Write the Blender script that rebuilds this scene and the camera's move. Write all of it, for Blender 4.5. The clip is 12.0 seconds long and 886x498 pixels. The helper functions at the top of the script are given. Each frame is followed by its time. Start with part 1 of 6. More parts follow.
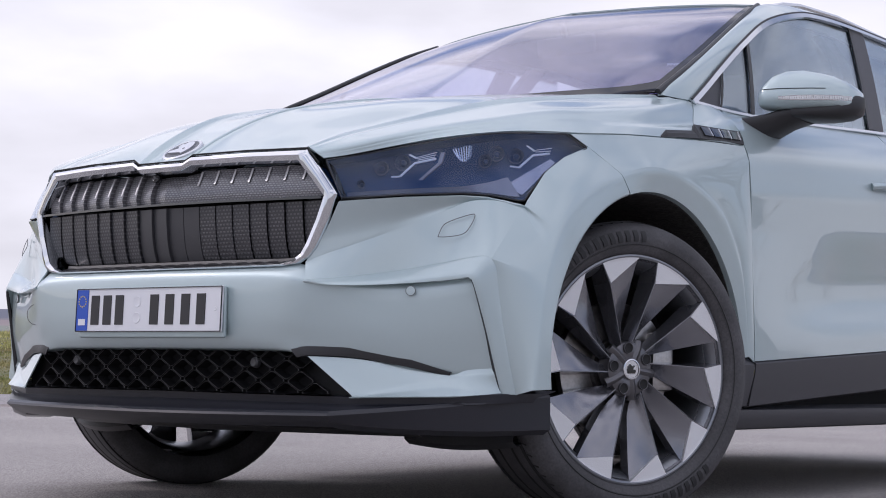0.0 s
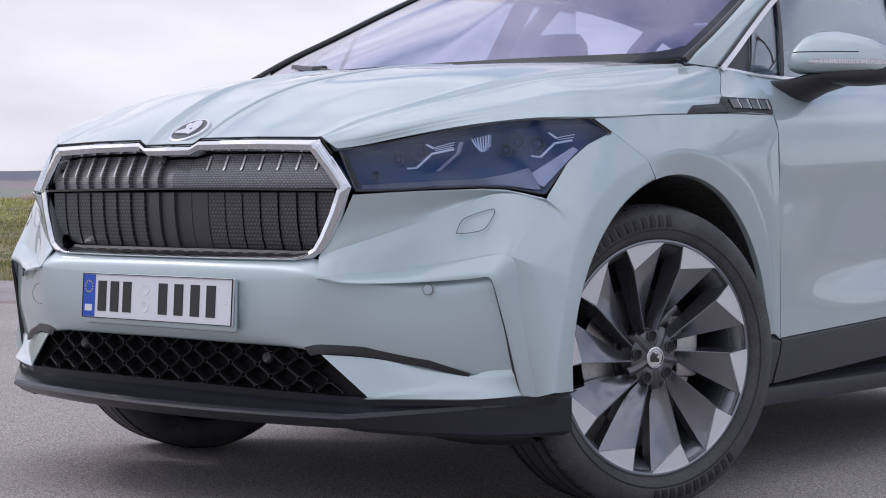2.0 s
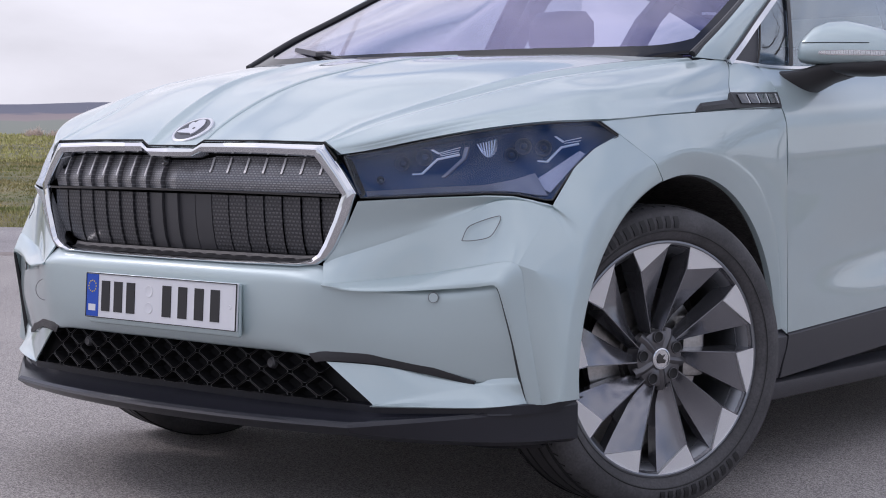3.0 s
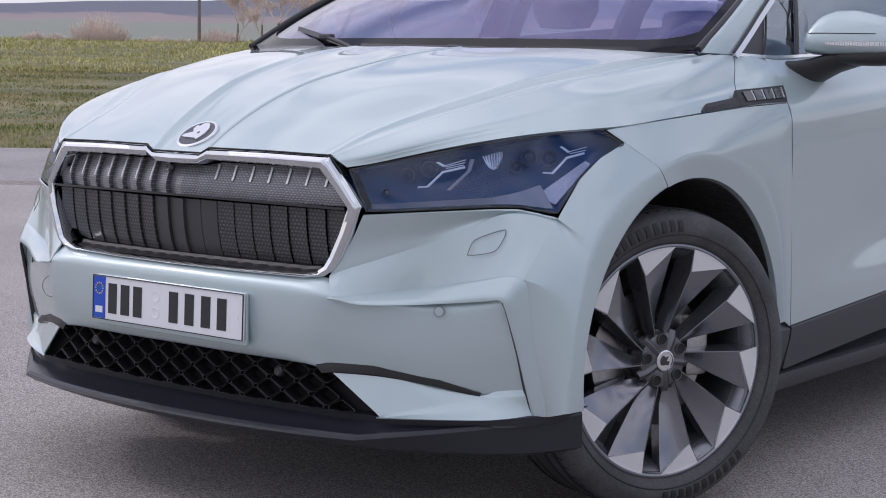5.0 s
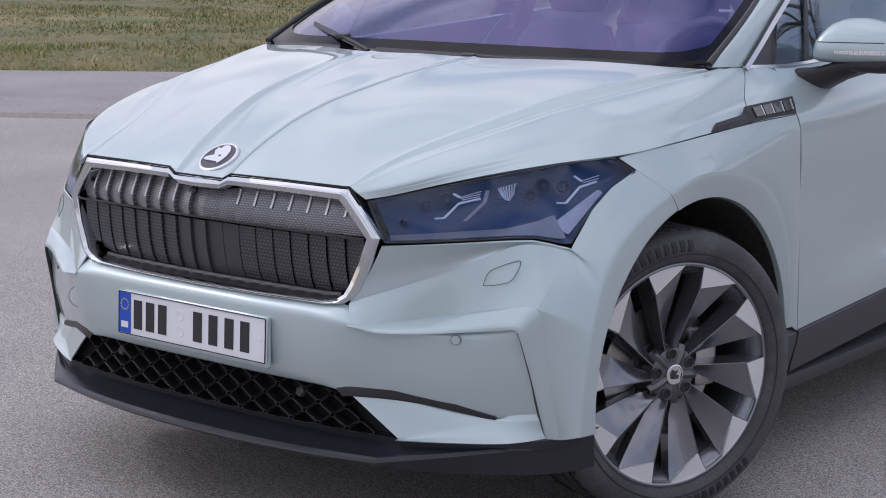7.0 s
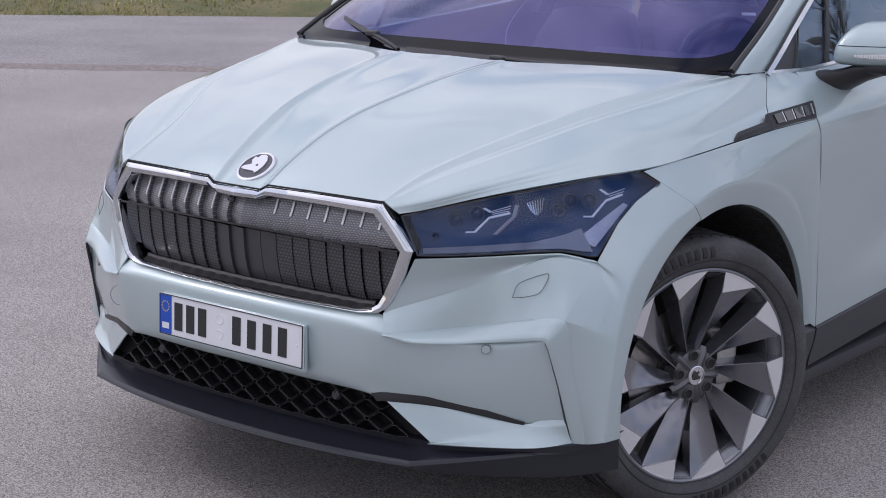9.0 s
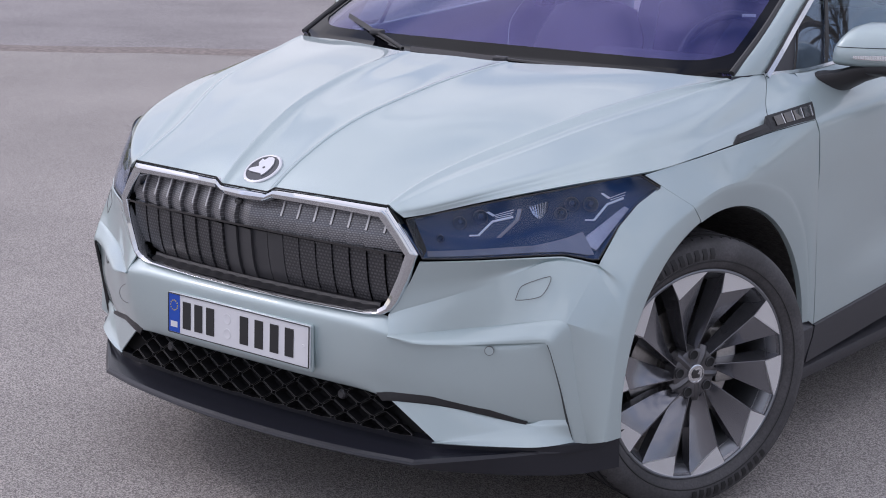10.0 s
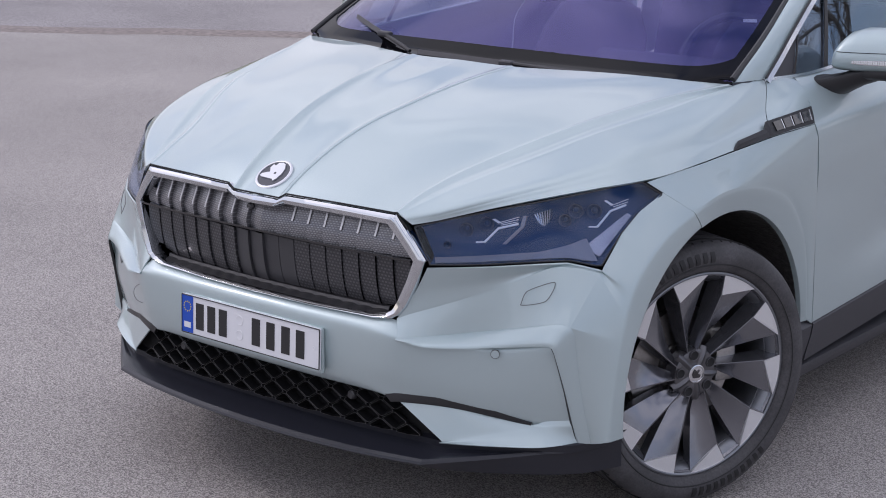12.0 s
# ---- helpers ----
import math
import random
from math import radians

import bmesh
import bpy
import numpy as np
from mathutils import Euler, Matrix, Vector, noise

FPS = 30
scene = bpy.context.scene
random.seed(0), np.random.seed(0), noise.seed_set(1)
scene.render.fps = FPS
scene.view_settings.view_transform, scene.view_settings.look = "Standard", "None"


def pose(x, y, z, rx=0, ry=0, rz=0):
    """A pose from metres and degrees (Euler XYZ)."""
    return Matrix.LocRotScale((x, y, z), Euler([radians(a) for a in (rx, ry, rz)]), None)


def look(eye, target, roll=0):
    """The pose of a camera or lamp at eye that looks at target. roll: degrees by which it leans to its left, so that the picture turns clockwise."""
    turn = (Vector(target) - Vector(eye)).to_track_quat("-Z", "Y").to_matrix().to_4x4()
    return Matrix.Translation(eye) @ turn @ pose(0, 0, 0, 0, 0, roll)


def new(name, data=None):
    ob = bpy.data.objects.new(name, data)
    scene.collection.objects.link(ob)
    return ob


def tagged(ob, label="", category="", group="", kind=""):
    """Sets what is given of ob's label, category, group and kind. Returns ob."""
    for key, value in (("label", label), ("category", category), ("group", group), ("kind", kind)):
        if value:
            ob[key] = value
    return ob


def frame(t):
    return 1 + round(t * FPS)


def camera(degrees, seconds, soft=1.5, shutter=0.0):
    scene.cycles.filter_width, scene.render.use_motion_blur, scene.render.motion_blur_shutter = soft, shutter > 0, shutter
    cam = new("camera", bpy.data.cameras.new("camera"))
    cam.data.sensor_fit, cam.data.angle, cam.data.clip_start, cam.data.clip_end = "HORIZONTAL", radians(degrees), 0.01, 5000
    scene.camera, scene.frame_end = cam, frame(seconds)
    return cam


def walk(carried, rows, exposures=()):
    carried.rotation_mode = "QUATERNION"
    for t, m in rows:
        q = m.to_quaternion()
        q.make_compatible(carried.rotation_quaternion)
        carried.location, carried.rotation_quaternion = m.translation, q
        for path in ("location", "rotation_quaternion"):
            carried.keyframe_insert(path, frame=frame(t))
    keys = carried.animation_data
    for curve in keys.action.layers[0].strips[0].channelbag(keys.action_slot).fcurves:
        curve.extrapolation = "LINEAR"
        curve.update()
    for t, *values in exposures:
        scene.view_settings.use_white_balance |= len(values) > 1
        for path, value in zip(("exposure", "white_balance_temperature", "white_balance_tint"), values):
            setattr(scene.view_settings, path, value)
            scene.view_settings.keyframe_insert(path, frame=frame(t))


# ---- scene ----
from collections import Counter

cam = camera(30.1, 12.0, 1.0)
PATH = [
    (0, (3.038, -2.781, 0.341), (1.826, -1.197, 0.491), 1.0),
    (0.5, (3.014, -2.76, 0.402), (1.795, -1.178, 0.509), 1.1),
    (1, (2.99, -2.733, 0.474), (1.772, -1.149, 0.551), 1.0),
    (1.5, (2.965, -2.711, 0.555), (1.743, -1.129, 0.59), 1.0),
    (2, (2.942, -2.69, 0.649), (1.718, -1.108, 0.631), 1.0),
    (2.5, (2.93, -2.676, 0.739), (1.706, -1.095, 0.679), 1.0),
    (3, (2.916, -2.669, 0.811), (1.691, -1.09, 0.712), 1.0),
    (5, (2.9, -2.671, 1.063), (1.682, -1.1, 0.842), 0.9),
    (5.5, (2.901, -2.68, 1.138), (1.687, -1.112, 0.883), 0.8),
    (6, (2.904, -2.694, 1.222), (1.69, -1.131, 0.931), 0.8),
    (6.5, (2.913, -2.711, 1.297), (1.7, -1.154, 0.968), 0.7),
    (7, (2.924, -2.732, 1.374), (1.709, -1.182, 1.029), 0.7),
    (9, (2.96, -2.829, 1.594), (1.739, -1.306, 1.163), 0.6),
    (9.5, (2.972, -2.849, 1.636), (1.752, -1.328, 1.192), 0.6),
    (10, (2.988, -2.873, 1.677), (1.769, -1.356, 1.215), 0.6),
    (10.5, (3.001, -2.892, 1.714), (1.787, -1.377, 1.236), 0.6),
    (11, (3.016, -2.913, 1.748), (1.802, -1.401, 1.257), 0.6),
    (11.5, (3.026, -2.93, 1.77), (1.812, -1.421, 1.271), 0.6),
    (12, (3.032, -2.943, 1.787), (1.815, -1.435, 1.29), 0.6),
]
walk(cam, [(t, look(eye, target, roll)) for t, eye, target, roll in PATH], [(0, 0.66, 6085, 22), (5, 0.64, 6075, 22), (12, 0.62, 6075, 22)])

# ---- world and sun ----
SUN_ELEV, SUN_AZ = radians(40), radians(-112)
world = bpy.data.worlds.new("overcast_sky")
scene.world = world
world.use_nodes = True
wn, wl = world.node_tree.nodes, world.node_tree.links
wn.clear()
w_out = wn.new("ShaderNodeOutputWorld")
w_bg = wn.new("ShaderNodeBackground")
w_sky = wn.new("ShaderNodeTexSky")
w_sky.sky_type, w_sky.sun_disc = "NISHITA", False
w_sky.sun_elevation, w_sky.sun_rotation = SUN_ELEV, SUN_AZ
w_sky.dust_density, w_sky.air_density = 1.6, 0.9
w_tc = wn.new("ShaderNodeTexCoord")
w_map = wn.new("ShaderNodeMapping")
w_map.inputs["Scale"].default_value = (1.6, 1.6, 5.0)
w_noise = wn.new("ShaderNodeTexNoise")
w_noise.inputs["Scale"].default_value = 1.7
w_noise.inputs["Detail"].default_value = 7.0
w_noise.inputs["Roughness"].default_value = 0.55
w_ramp = wn.new("ShaderNodeValToRGB")
w_ramp.color_ramp.elements[0].position, w_ramp.color_ramp.elements[1].position = 0.34, 0.58
w_cloud = wn.new("ShaderNodeMixRGB")
w_cloud.inputs["Color2"].default_value = (7.45, 7.55, 7.42, 1)
wl.new(w_tc.outputs["Generated"], w_map.inputs["Vector"])
wl.new(w_map.outputs["Vector"], w_noise.inputs["Vector"])
wl.new(w_noise.outputs["Fac"], w_ramp.inputs["Fac"])
w_up = wn.new("ShaderNodeSeparateXYZ")
w_low = wn.new("ShaderNodeMapRange")
w_low.inputs["From Min"].default_value, w_low.inputs["From Max"].default_value = 0.22, 0.42
w_low.inputs["To Min"].default_value, w_low.inputs["To Max"].default_value = 1.0, 0.0
w_full = wn.new("ShaderNodeMath")
w_full.operation = "MAXIMUM"
wl.new(w_tc.outputs["Generated"], w_up.inputs["Vector"])
wl.new(w_up.outputs["Z"], w_low.inputs["Value"])
w_dot = wn.new("ShaderNodeVectorMath")
w_dot.operation = "DOT_PRODUCT"
w_dot.inputs[1].default_value = (-0.62, 0.78, 0.0)
w_side = wn.new("ShaderNodeMapRange")
w_side.interpolation_type = "SMOOTHSTEP"
w_side.inputs["From Min"].default_value, w_side.inputs["From Max"].default_value = 0.25, 0.8
w_close = wn.new("ShaderNodeMath")
w_close.operation = "MULTIPLY"
wl.new(w_tc.outputs["Generated"], w_dot.inputs[0])
wl.new(w_dot.outputs["Value"], w_side.inputs["Value"])
wl.new(w_low.outputs["Result"], w_close.inputs[0])
wl.new(w_side.outputs["Result"], w_close.inputs[1])
wl.new(w_close.outputs[0], w_full.inputs[0])
wl.new(w_ramp.outputs["Color"], w_full.inputs[1])
wl.new(w_full.outputs[0], w_cloud.inputs["Fac"])
wl.new(w_sky.outputs["Color"], w_cloud.inputs["Color1"])
w_sep = wn.new("ShaderNodeSeparateXYZ")
w_rise = wn.new("ShaderNodeMapRange")
w_rise.inputs["From Min"].default_value, w_rise.inputs["From Max"].default_value = 0.0, 0.9
w_rise.inputs["To Min"].default_value, w_rise.inputs["To Max"].default_value = 0.73, 1.22
w_mul = wn.new("ShaderNodeVectorMath")
w_mul.operation = "SCALE"
wl.new(w_tc.outputs["Generated"], w_sep.inputs["Vector"])
wl.new(w_sep.outputs["Z"], w_rise.inputs["Value"])
wl.new(w_cloud.outputs["Color"], w_mul.inputs[0])
# soft light and grey banks inside the cloud cover
w_bank = wn.new("ShaderNodeTexNoise")
w_bank.inputs["Scale"].default_value, w_bank.inputs["Detail"].default_value = 2.6, 6.0
w_shade = wn.new("ShaderNodeMapRange")
w_shade.inputs["From Min"].default_value, w_shade.inputs["From Max"].default_value = 0.36, 0.60
w_shade.inputs["To Min"].default_value, w_shade.inputs["To Max"].default_value = 0.86, 1.06
w_both = wn.new("ShaderNodeMath")
w_both.operation = "MULTIPLY"
wl.new(w_map.outputs["Vector"], w_bank.inputs["Vector"])
wl.new(w_bank.outputs["Fac"], w_shade.inputs["Value"])
wl.new(w_shade.outputs["Result"], w_both.inputs[0])
wl.new(w_rise.outputs["Result"], w_both.inputs[1])
wl.new(w_both.outputs[0], w_mul.inputs["Scale"])
wl.new(w_mul.outputs["Vector"], w_bg.inputs["Color"])
w_bg.inputs["Strength"].default_value = 0.096
wl.new(w_bg.outputs["Background"], w_out.inputs["Surface"])

sun = new("sun", bpy.data.lights.new("sun", "SUN"))
sun.data.energy, sun.data.angle, sun.data.color = 0.32, radians(9), (1.0, 0.95, 0.88)
sun_from = Vector((math.sin(SUN_AZ) * math.cos(SUN_ELEV), math.cos(SUN_AZ) * math.cos(SUN_ELEV), math.sin(SUN_ELEV)))
sun.matrix_world = look(sun_from * 30, (0, 0, 0))


# ---- materials ----
def material(name, colour, rough=0.5, metal=0.0, coat=0.0, coat_rough=0.03, spec=0.5):
    m = bpy.data.materials.new(name)
    m.use_nodes = True
    b = m.node_tree.nodes["Principled BSDF"]
    b.inputs["Base Color"].default_value = (*colour, 1)
    b.inputs["Roughness"].default_value = rough
    b.inputs["Metallic"].default_value = metal
    b.inputs["Coat Weight"].default_value = coat
    b.inputs["Coat Roughness"].default_value = coat_rough
    b.inputs["Specular IOR Level"].default_value = spec
    return m


def grain(m, scale, low, high, detail=4.0, bump=0.0, bump_scale=None, dist=0.002, rough=None, big=None):
    """Noise between two colours on m, with optional fine relief, roughness range and a second, larger scale."""
    nt = m.node_tree
    n, l = nt.nodes, nt.links
    b = n["Principled BSDF"]
    tc = n.new("ShaderNodeTexCoord")
    t = n.new("ShaderNodeTexNoise")
    t.inputs["Scale"].default_value, t.inputs["Detail"].default_value = scale, detail
    l.new(tc.outputs["Object"], t.inputs["Vector"])
    r = n.new("ShaderNodeValToRGB")
    r.color_ramp.elements[0].position, r.color_ramp.elements[1].position = 0.32, 0.68
    r.color_ramp.elements[0].color, r.color_ramp.elements[1].color = (*low, 1), (*high, 1)
    l.new(t.outputs["Fac"], r.inputs["Fac"])
    col = r.outputs["Color"]
    if big:
        t2 = n.new("ShaderNodeTexNoise")
        t2.inputs["Scale"].default_value, t2.inputs["Detail"].default_value = big[0], 5.0
        l.new(tc.outputs["Object"], t2.inputs["Vector"])
        r2 = n.new("ShaderNodeValToRGB")
        r2.color_ramp.elements[0].position, r2.color_ramp.elements[1].position = 0.35, 0.65
        r2.color_ramp.elements[0].color, r2.color_ramp.elements[1].color = (big[1],) * 3 + (1,), (big[2],) * 3 + (1,)
        l.new(t2.outputs["Fac"], r2.inputs["Fac"])
        mx = n.new("ShaderNodeMixRGB")
        mx.blend_type, mx.inputs["Fac"].default_value = "MULTIPLY", 1.0
        l.new(col, mx.inputs["Color1"])
        l.new(r2.outputs["Color"], mx.inputs["Color2"])
        col = mx.outputs["Color"]
    l.new(col, b.inputs["Base Color"])
    if rough:
        mr = n.new("ShaderNodeMapRange")
        mr.inputs["To Min"].default_value, mr.inputs["To Max"].default_value = rough
        l.new(t.outputs["Fac"], mr.inputs["Value"])
        l.new(mr.outputs["Result"], b.inputs["Roughness"])
    if bump:
        tb = n.new("ShaderNodeTexNoise")
        tb.inputs["Scale"].default_value, tb.inputs["Detail"].default_value = bump_scale or scale, 3.0
        l.new(tc.outputs["Object"], tb.inputs["Vector"])
        bp = n.new("ShaderNodeBump")
        bp.inputs["Strength"].default_value, bp.inputs["Distance"].default_value = bump, dist
        l.new(tb.outputs["Fac"], bp.inputs["Height"])
        l.new(bp.outputs["Normal"], b.inputs["Normal"])
    return m


def brick_pattern(m, dash, gap, row, width):
    """Rows of short raised dashes in the xz plane."""
    n, l = m.node_tree.nodes, m.node_tree.links
    b = n["Principled BSDF"]
    tc, mp, bk = n.new("ShaderNodeTexCoord"), n.new("ShaderNodeMapping"), n.new("ShaderNodeTexBrick")
    mp.inputs["Rotation"].default_value = (radians(90), 0, 0)
    l.new(tc.outputs["Object"], mp.inputs["Vector"])
    l.new(mp.outputs["Vector"], bk.inputs["Vector"])
    bk.inputs["Scale"].default_value = 1.0
    bk.inputs["Brick Width"].default_value, bk.inputs["Row Height"].default_value = width, row
    bk.inputs["Mortar Size"].default_value, bk.inputs["Mortar Smooth"].default_value = row * 0.33, 0.3
    bk.inputs["Color1"].default_value, bk.inputs["Color2"].default_value = (*dash, 1), (*[c * 0.75 for c in dash], 1)
    bk.inputs["Mortar"].default_value = (*gap, 1)
    l.new(bk.outputs["Color"], b.inputs["Base Color"])
    bp = n.new("ShaderNodeBump")
    bp.invert = True
    bp.inputs["Strength"].default_value, bp.inputs["Distance"].default_value = 0.5, 0.0015
    l.new(bk.outputs["Fac"], bp.inputs["Height"])
    l.new(bp.outputs["Normal"], b.inputs["Normal"])
    return m


def aggregate(m, dark, mid, light, size=150.0):
    """Small stones in a binder: random tone for each stone, with larger worn patches and fine relief."""
    n, l = m.node_tree.nodes, m.node_tree.links
    b = n["Principled BSDF"]
    tc, vo, ns, ns2 = n.new("ShaderNodeTexCoord"), n.new("ShaderNodeTexVoronoi"), n.new("ShaderNodeTexNoise"), n.new("ShaderNodeTexNoise")
    vo.inputs["Scale"].default_value = size
    ns.inputs["Scale"].default_value, ns.inputs["Detail"].default_value = 0.7, 8.0
    ns2.inputs["Scale"].default_value, ns2.inputs["Detail"].default_value = 170.0, 3.0
    for q in (vo, ns, ns2):
        l.new(tc.outputs["Object"], q.inputs["Vector"])
    sp = n.new("ShaderNodeSeparateColor")
    l.new(vo.outputs["Color"], sp.inputs["Color"])
    ad = n.new("ShaderNodeMath")
    ad.operation, ad.inputs[1].default_value = "MULTIPLY_ADD", 0.55
    l.new(sp.outputs["Red"], ad.inputs[0])
    l.new(ns2.outputs["Fac"], ad.inputs[2])
    r = n.new("ShaderNodeValToRGB")
    e = r.color_ramp.elements
    e[0].position, e[1].position = 0.45, 1.02
    e[0].color, e[1].color = (*dark, 1), (*light, 1)
    e2 = e.new(0.72)
    e2.color = (*mid, 1)
    l.new(ad.outputs[0], r.inputs["Fac"])
    mr = n.new("ShaderNodeMapRange")
    mr.inputs["From Min"].default_value, mr.inputs["From Max"].default_value = 0.3, 0.7
    mr.inputs["To Min"].default_value, mr.inputs["To Max"].default_value = 0.86, 1.14
    l.new(ns.outputs["Fac"], mr.inputs["Value"])
    sc = n.new("ShaderNodeVectorMath")
    sc.operation = "SCALE"
    l.new(r.outputs["Color"], sc.inputs[0])
    l.new(mr.outputs["Result"], sc.inputs["Scale"])
    l.new(sc.outputs["Vector"], b.inputs["Base Color"])
    bp = n.new("ShaderNodeBump")
    bp.inputs["Strength"].default_value, bp.inputs["Distance"].default_value = 0.5, 0.003
    l.new(vo.outputs["Distance"], bp.inputs["Height"])
    l.new(bp.outputs["Normal"], b.inputs["Normal"])
    return m


def glass(name, tint, gloss_tint, base=0.04, rough=0.0, power=5.0, edge_tint=None):
    """A thin clear pane: what lies behind shows through, with a mirror that grows towards grazing."""
    m = bpy.data.materials.new(name)
    m.use_nodes = True
    n, l = m.node_tree.nodes, m.node_tree.links
    n.clear()
    out, mix = n.new("ShaderNodeOutputMaterial"), n.new("ShaderNodeMixShader")
    tr, gl, lw = n.new("ShaderNodeBsdfTransparent"), n.new("ShaderNodeBsdfGlossy"), n.new("ShaderNodeLayerWeight")
    tr.inputs["Color"].default_value, gl.inputs["Color"].default_value = (*tint, 1), (*gloss_tint, 1)
    gl.inputs["Roughness"].default_value = rough
    lw.inputs["Blend"].default_value = 0.5
    pw, mr = n.new("ShaderNodeMath"), n.new("ShaderNodeMapRange")
    pw.operation, pw.inputs[1].default_value = "POWER", power
    mr.inputs["To Min"].default_value, mr.inputs["To Max"].default_value = base, 1.0
    l.new(lw.outputs["Facing"], pw.inputs[0])
    l.new(pw.outputs[0], mr.inputs["Value"])
    l.new(mr.outputs["Result"], mix.inputs["Fac"])
    if edge_tint:
        # a coated pane mirrors in colour when seen square on and plainly at a slant
        cm = n.new("ShaderNodeMixRGB")
        cm.inputs["Color1"].default_value, cm.inputs["Color2"].default_value = (*gloss_tint, 1), (*edge_tint, 1)
        slant = n.new("ShaderNodeMapRange")
        slant.inputs["From Min"].default_value, slant.inputs["From Max"].default_value = 0.42, 0.78
        l.new(lw.outputs["Facing"], slant.inputs["Value"])
        l.new(slant.outputs["Result"], cm.inputs["Fac"])
        l.new(cm.outputs["Color"], gl.inputs["Color"])
    l.new(tr.outputs[0], mix.inputs[1])
    l.new(gl.outputs[0], mix.inputs[2])
    l.new(mix.outputs[0], out.inputs["Surface"])
    return m


PAINT = grain(material("mint_silver_paint", (0.5, 0.6, 0.6), 0.44, 0.48, 1.0, 0.012), 2600.0, (0.425, 0.516, 0.528), (0.489, 0.585, 0.598), 1.0)
BLACK = grain(material("satin_black_plastic", (0.02, 0.02, 0.022), 0.42), 900.0, (0.016, 0.016, 0.018), (0.026, 0.026, 0.029), 3.0, 0.25, 2200.0, 0.0006, (0.36, 0.5))
LIPBLACK = grain(material("lip_black", (0.02, 0.02, 0.024), 0.3, 0.0, 0.0, 0.03, 0.45), 900.0, (0.012, 0.013, 0.019), (0.021, 0.022, 0.030), 3.0, 0.10, 2200.0, 0.0004, (0.25, 0.34))
CLAD = grain(material("grey_cladding", (0.07, 0.068, 0.074), 0.5), 700.0, (0.046, 0.046, 0.053), (0.062, 0.062, 0.070), 3.0, 0.3, 1800.0, 0.0006, (0.42, 0.56))
PIANO = material("piano_black", (0.008, 0.008, 0.01), 0.12, 0.0, 1.0)
DARK = material("dark_cavity", (0.012, 0.012, 0.013), 0.8)
CHROME = material("bright_chrome", (0.64, 0.66, 0.685), 0.08, 1.0)
SATIN = material("satin_chrome", (0.72, 0.73, 0.75), 0.22, 1.0)
MACHINED = grain(material("machined_alloy", (0.72, 0.72, 0.73), 0.4, 0.45), 500.0, (0.68, 0.68, 0.69), (0.78, 0.78, 0.79), 2.0, 0.0, None, 0.001, (0.34, 0.44))
GUNMETAL = grain(material("gunmetal_lacquer", (0.22, 0.22, 0.235), 0.25, 0.8, 0.7, 0.04), 1500.0, (0.195, 0.197, 0.218), (0.235, 0.237, 0.26), 1.0)
EDGE = material("blade_edge", (0.24, 0.24, 0.255), 0.3, 0.8)
HUB = material("hub_lacquer", (0.13, 0.128, 0.136), 0.3, 0.7)
BARREL = material("rim_barrel", (0.22, 0.23, 0.25), 0.3, 0.8)
STEEL = grain(material("brake_steel", (0.45, 0.44, 0.43), 0.35, 1.0), 120.0, (0.40, 0.39, 0.38), (0.5, 0.49, 0.48), 3.0)
RUBBER = grain(material("tyre_rubber", (0.022, 0.022, 0.023), 0.72), 160.0, (0.042, 0.041, 0.044), (0.068, 0.066, 0.070), 4.0, 0.3, 900.0, 0.0008, (0.55, 0.75), (9.0, 0.8, 1.35))
RUBBER2 = material("raised_rubber", (0.016, 0.016, 0.017), 0.6)
PLATE = material("plate_white", (0.72, 0.73, 0.76), 0.35)
PLATE_BLUE = material("plate_blue", (0.01, 0.075, 0.46), 0.35)
PLATE_INK = material("plate_ink", (0.02, 0.02, 0.022), 0.5)
YELLOW = material("plate_star", (0.7, 0.55, 0.05), 0.5)
CLOTH = grain(material("seat_cloth", (0.08, 0.08, 0.09), 0.85), 300.0, (0.06, 0.06, 0.072), (0.10, 0.10, 0.115), 3.0)
TRIM = grain(material("dash_trim", (0.05, 0.05, 0.06), 0.6), 200.0, (0.04, 0.04, 0.05), (0.065, 0.065, 0.075), 3.0)
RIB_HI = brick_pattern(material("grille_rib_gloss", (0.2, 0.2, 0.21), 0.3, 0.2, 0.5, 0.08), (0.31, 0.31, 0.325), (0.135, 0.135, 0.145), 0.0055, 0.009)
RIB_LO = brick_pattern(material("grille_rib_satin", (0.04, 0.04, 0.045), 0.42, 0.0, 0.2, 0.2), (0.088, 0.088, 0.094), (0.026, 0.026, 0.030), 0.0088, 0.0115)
RIB_GLINT = material("rib_edge_glint", (0.56, 0.56, 0.57), 0.3, 0.3)
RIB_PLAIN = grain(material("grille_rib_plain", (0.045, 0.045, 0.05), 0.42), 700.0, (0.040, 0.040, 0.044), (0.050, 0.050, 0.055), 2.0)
# navy housing, made bluer to stand for sky mirrored in the lens
LAMP_IN = grain(material("lamp_sky_blue", (0.010, 0.040, 0.12), 0.5, 0.0, 0.0, 0.03, 0.25), 400.0, (0.010, 0.044, 0.118), (0.014, 0.054, 0.142), 2.0)
LAMP_METAL = material("lamp_reflector", (0.6, 0.62, 0.66), 0.12, 1.0)
LAMP_BOWL = material("lamp_bowl", (0.03, 0.07, 0.155), 0.3, 0.2)
LAMP_STRIP = material("lamp_strip", (0.21, 0.208, 0.24), 0.3, 0.5)
PRISM = grain(material("lamp_prism", (0.3, 0.3, 0.36), 0.22, 0.5), 420.0, (0.22, 0.22, 0.27), (0.60, 0.58, 0.64), 2.0, 0.5, 160.0, 0.003)
LED = material("lamp_light_guide", (0.72, 0.74, 0.78), 0.25, 0.0, 0.5)
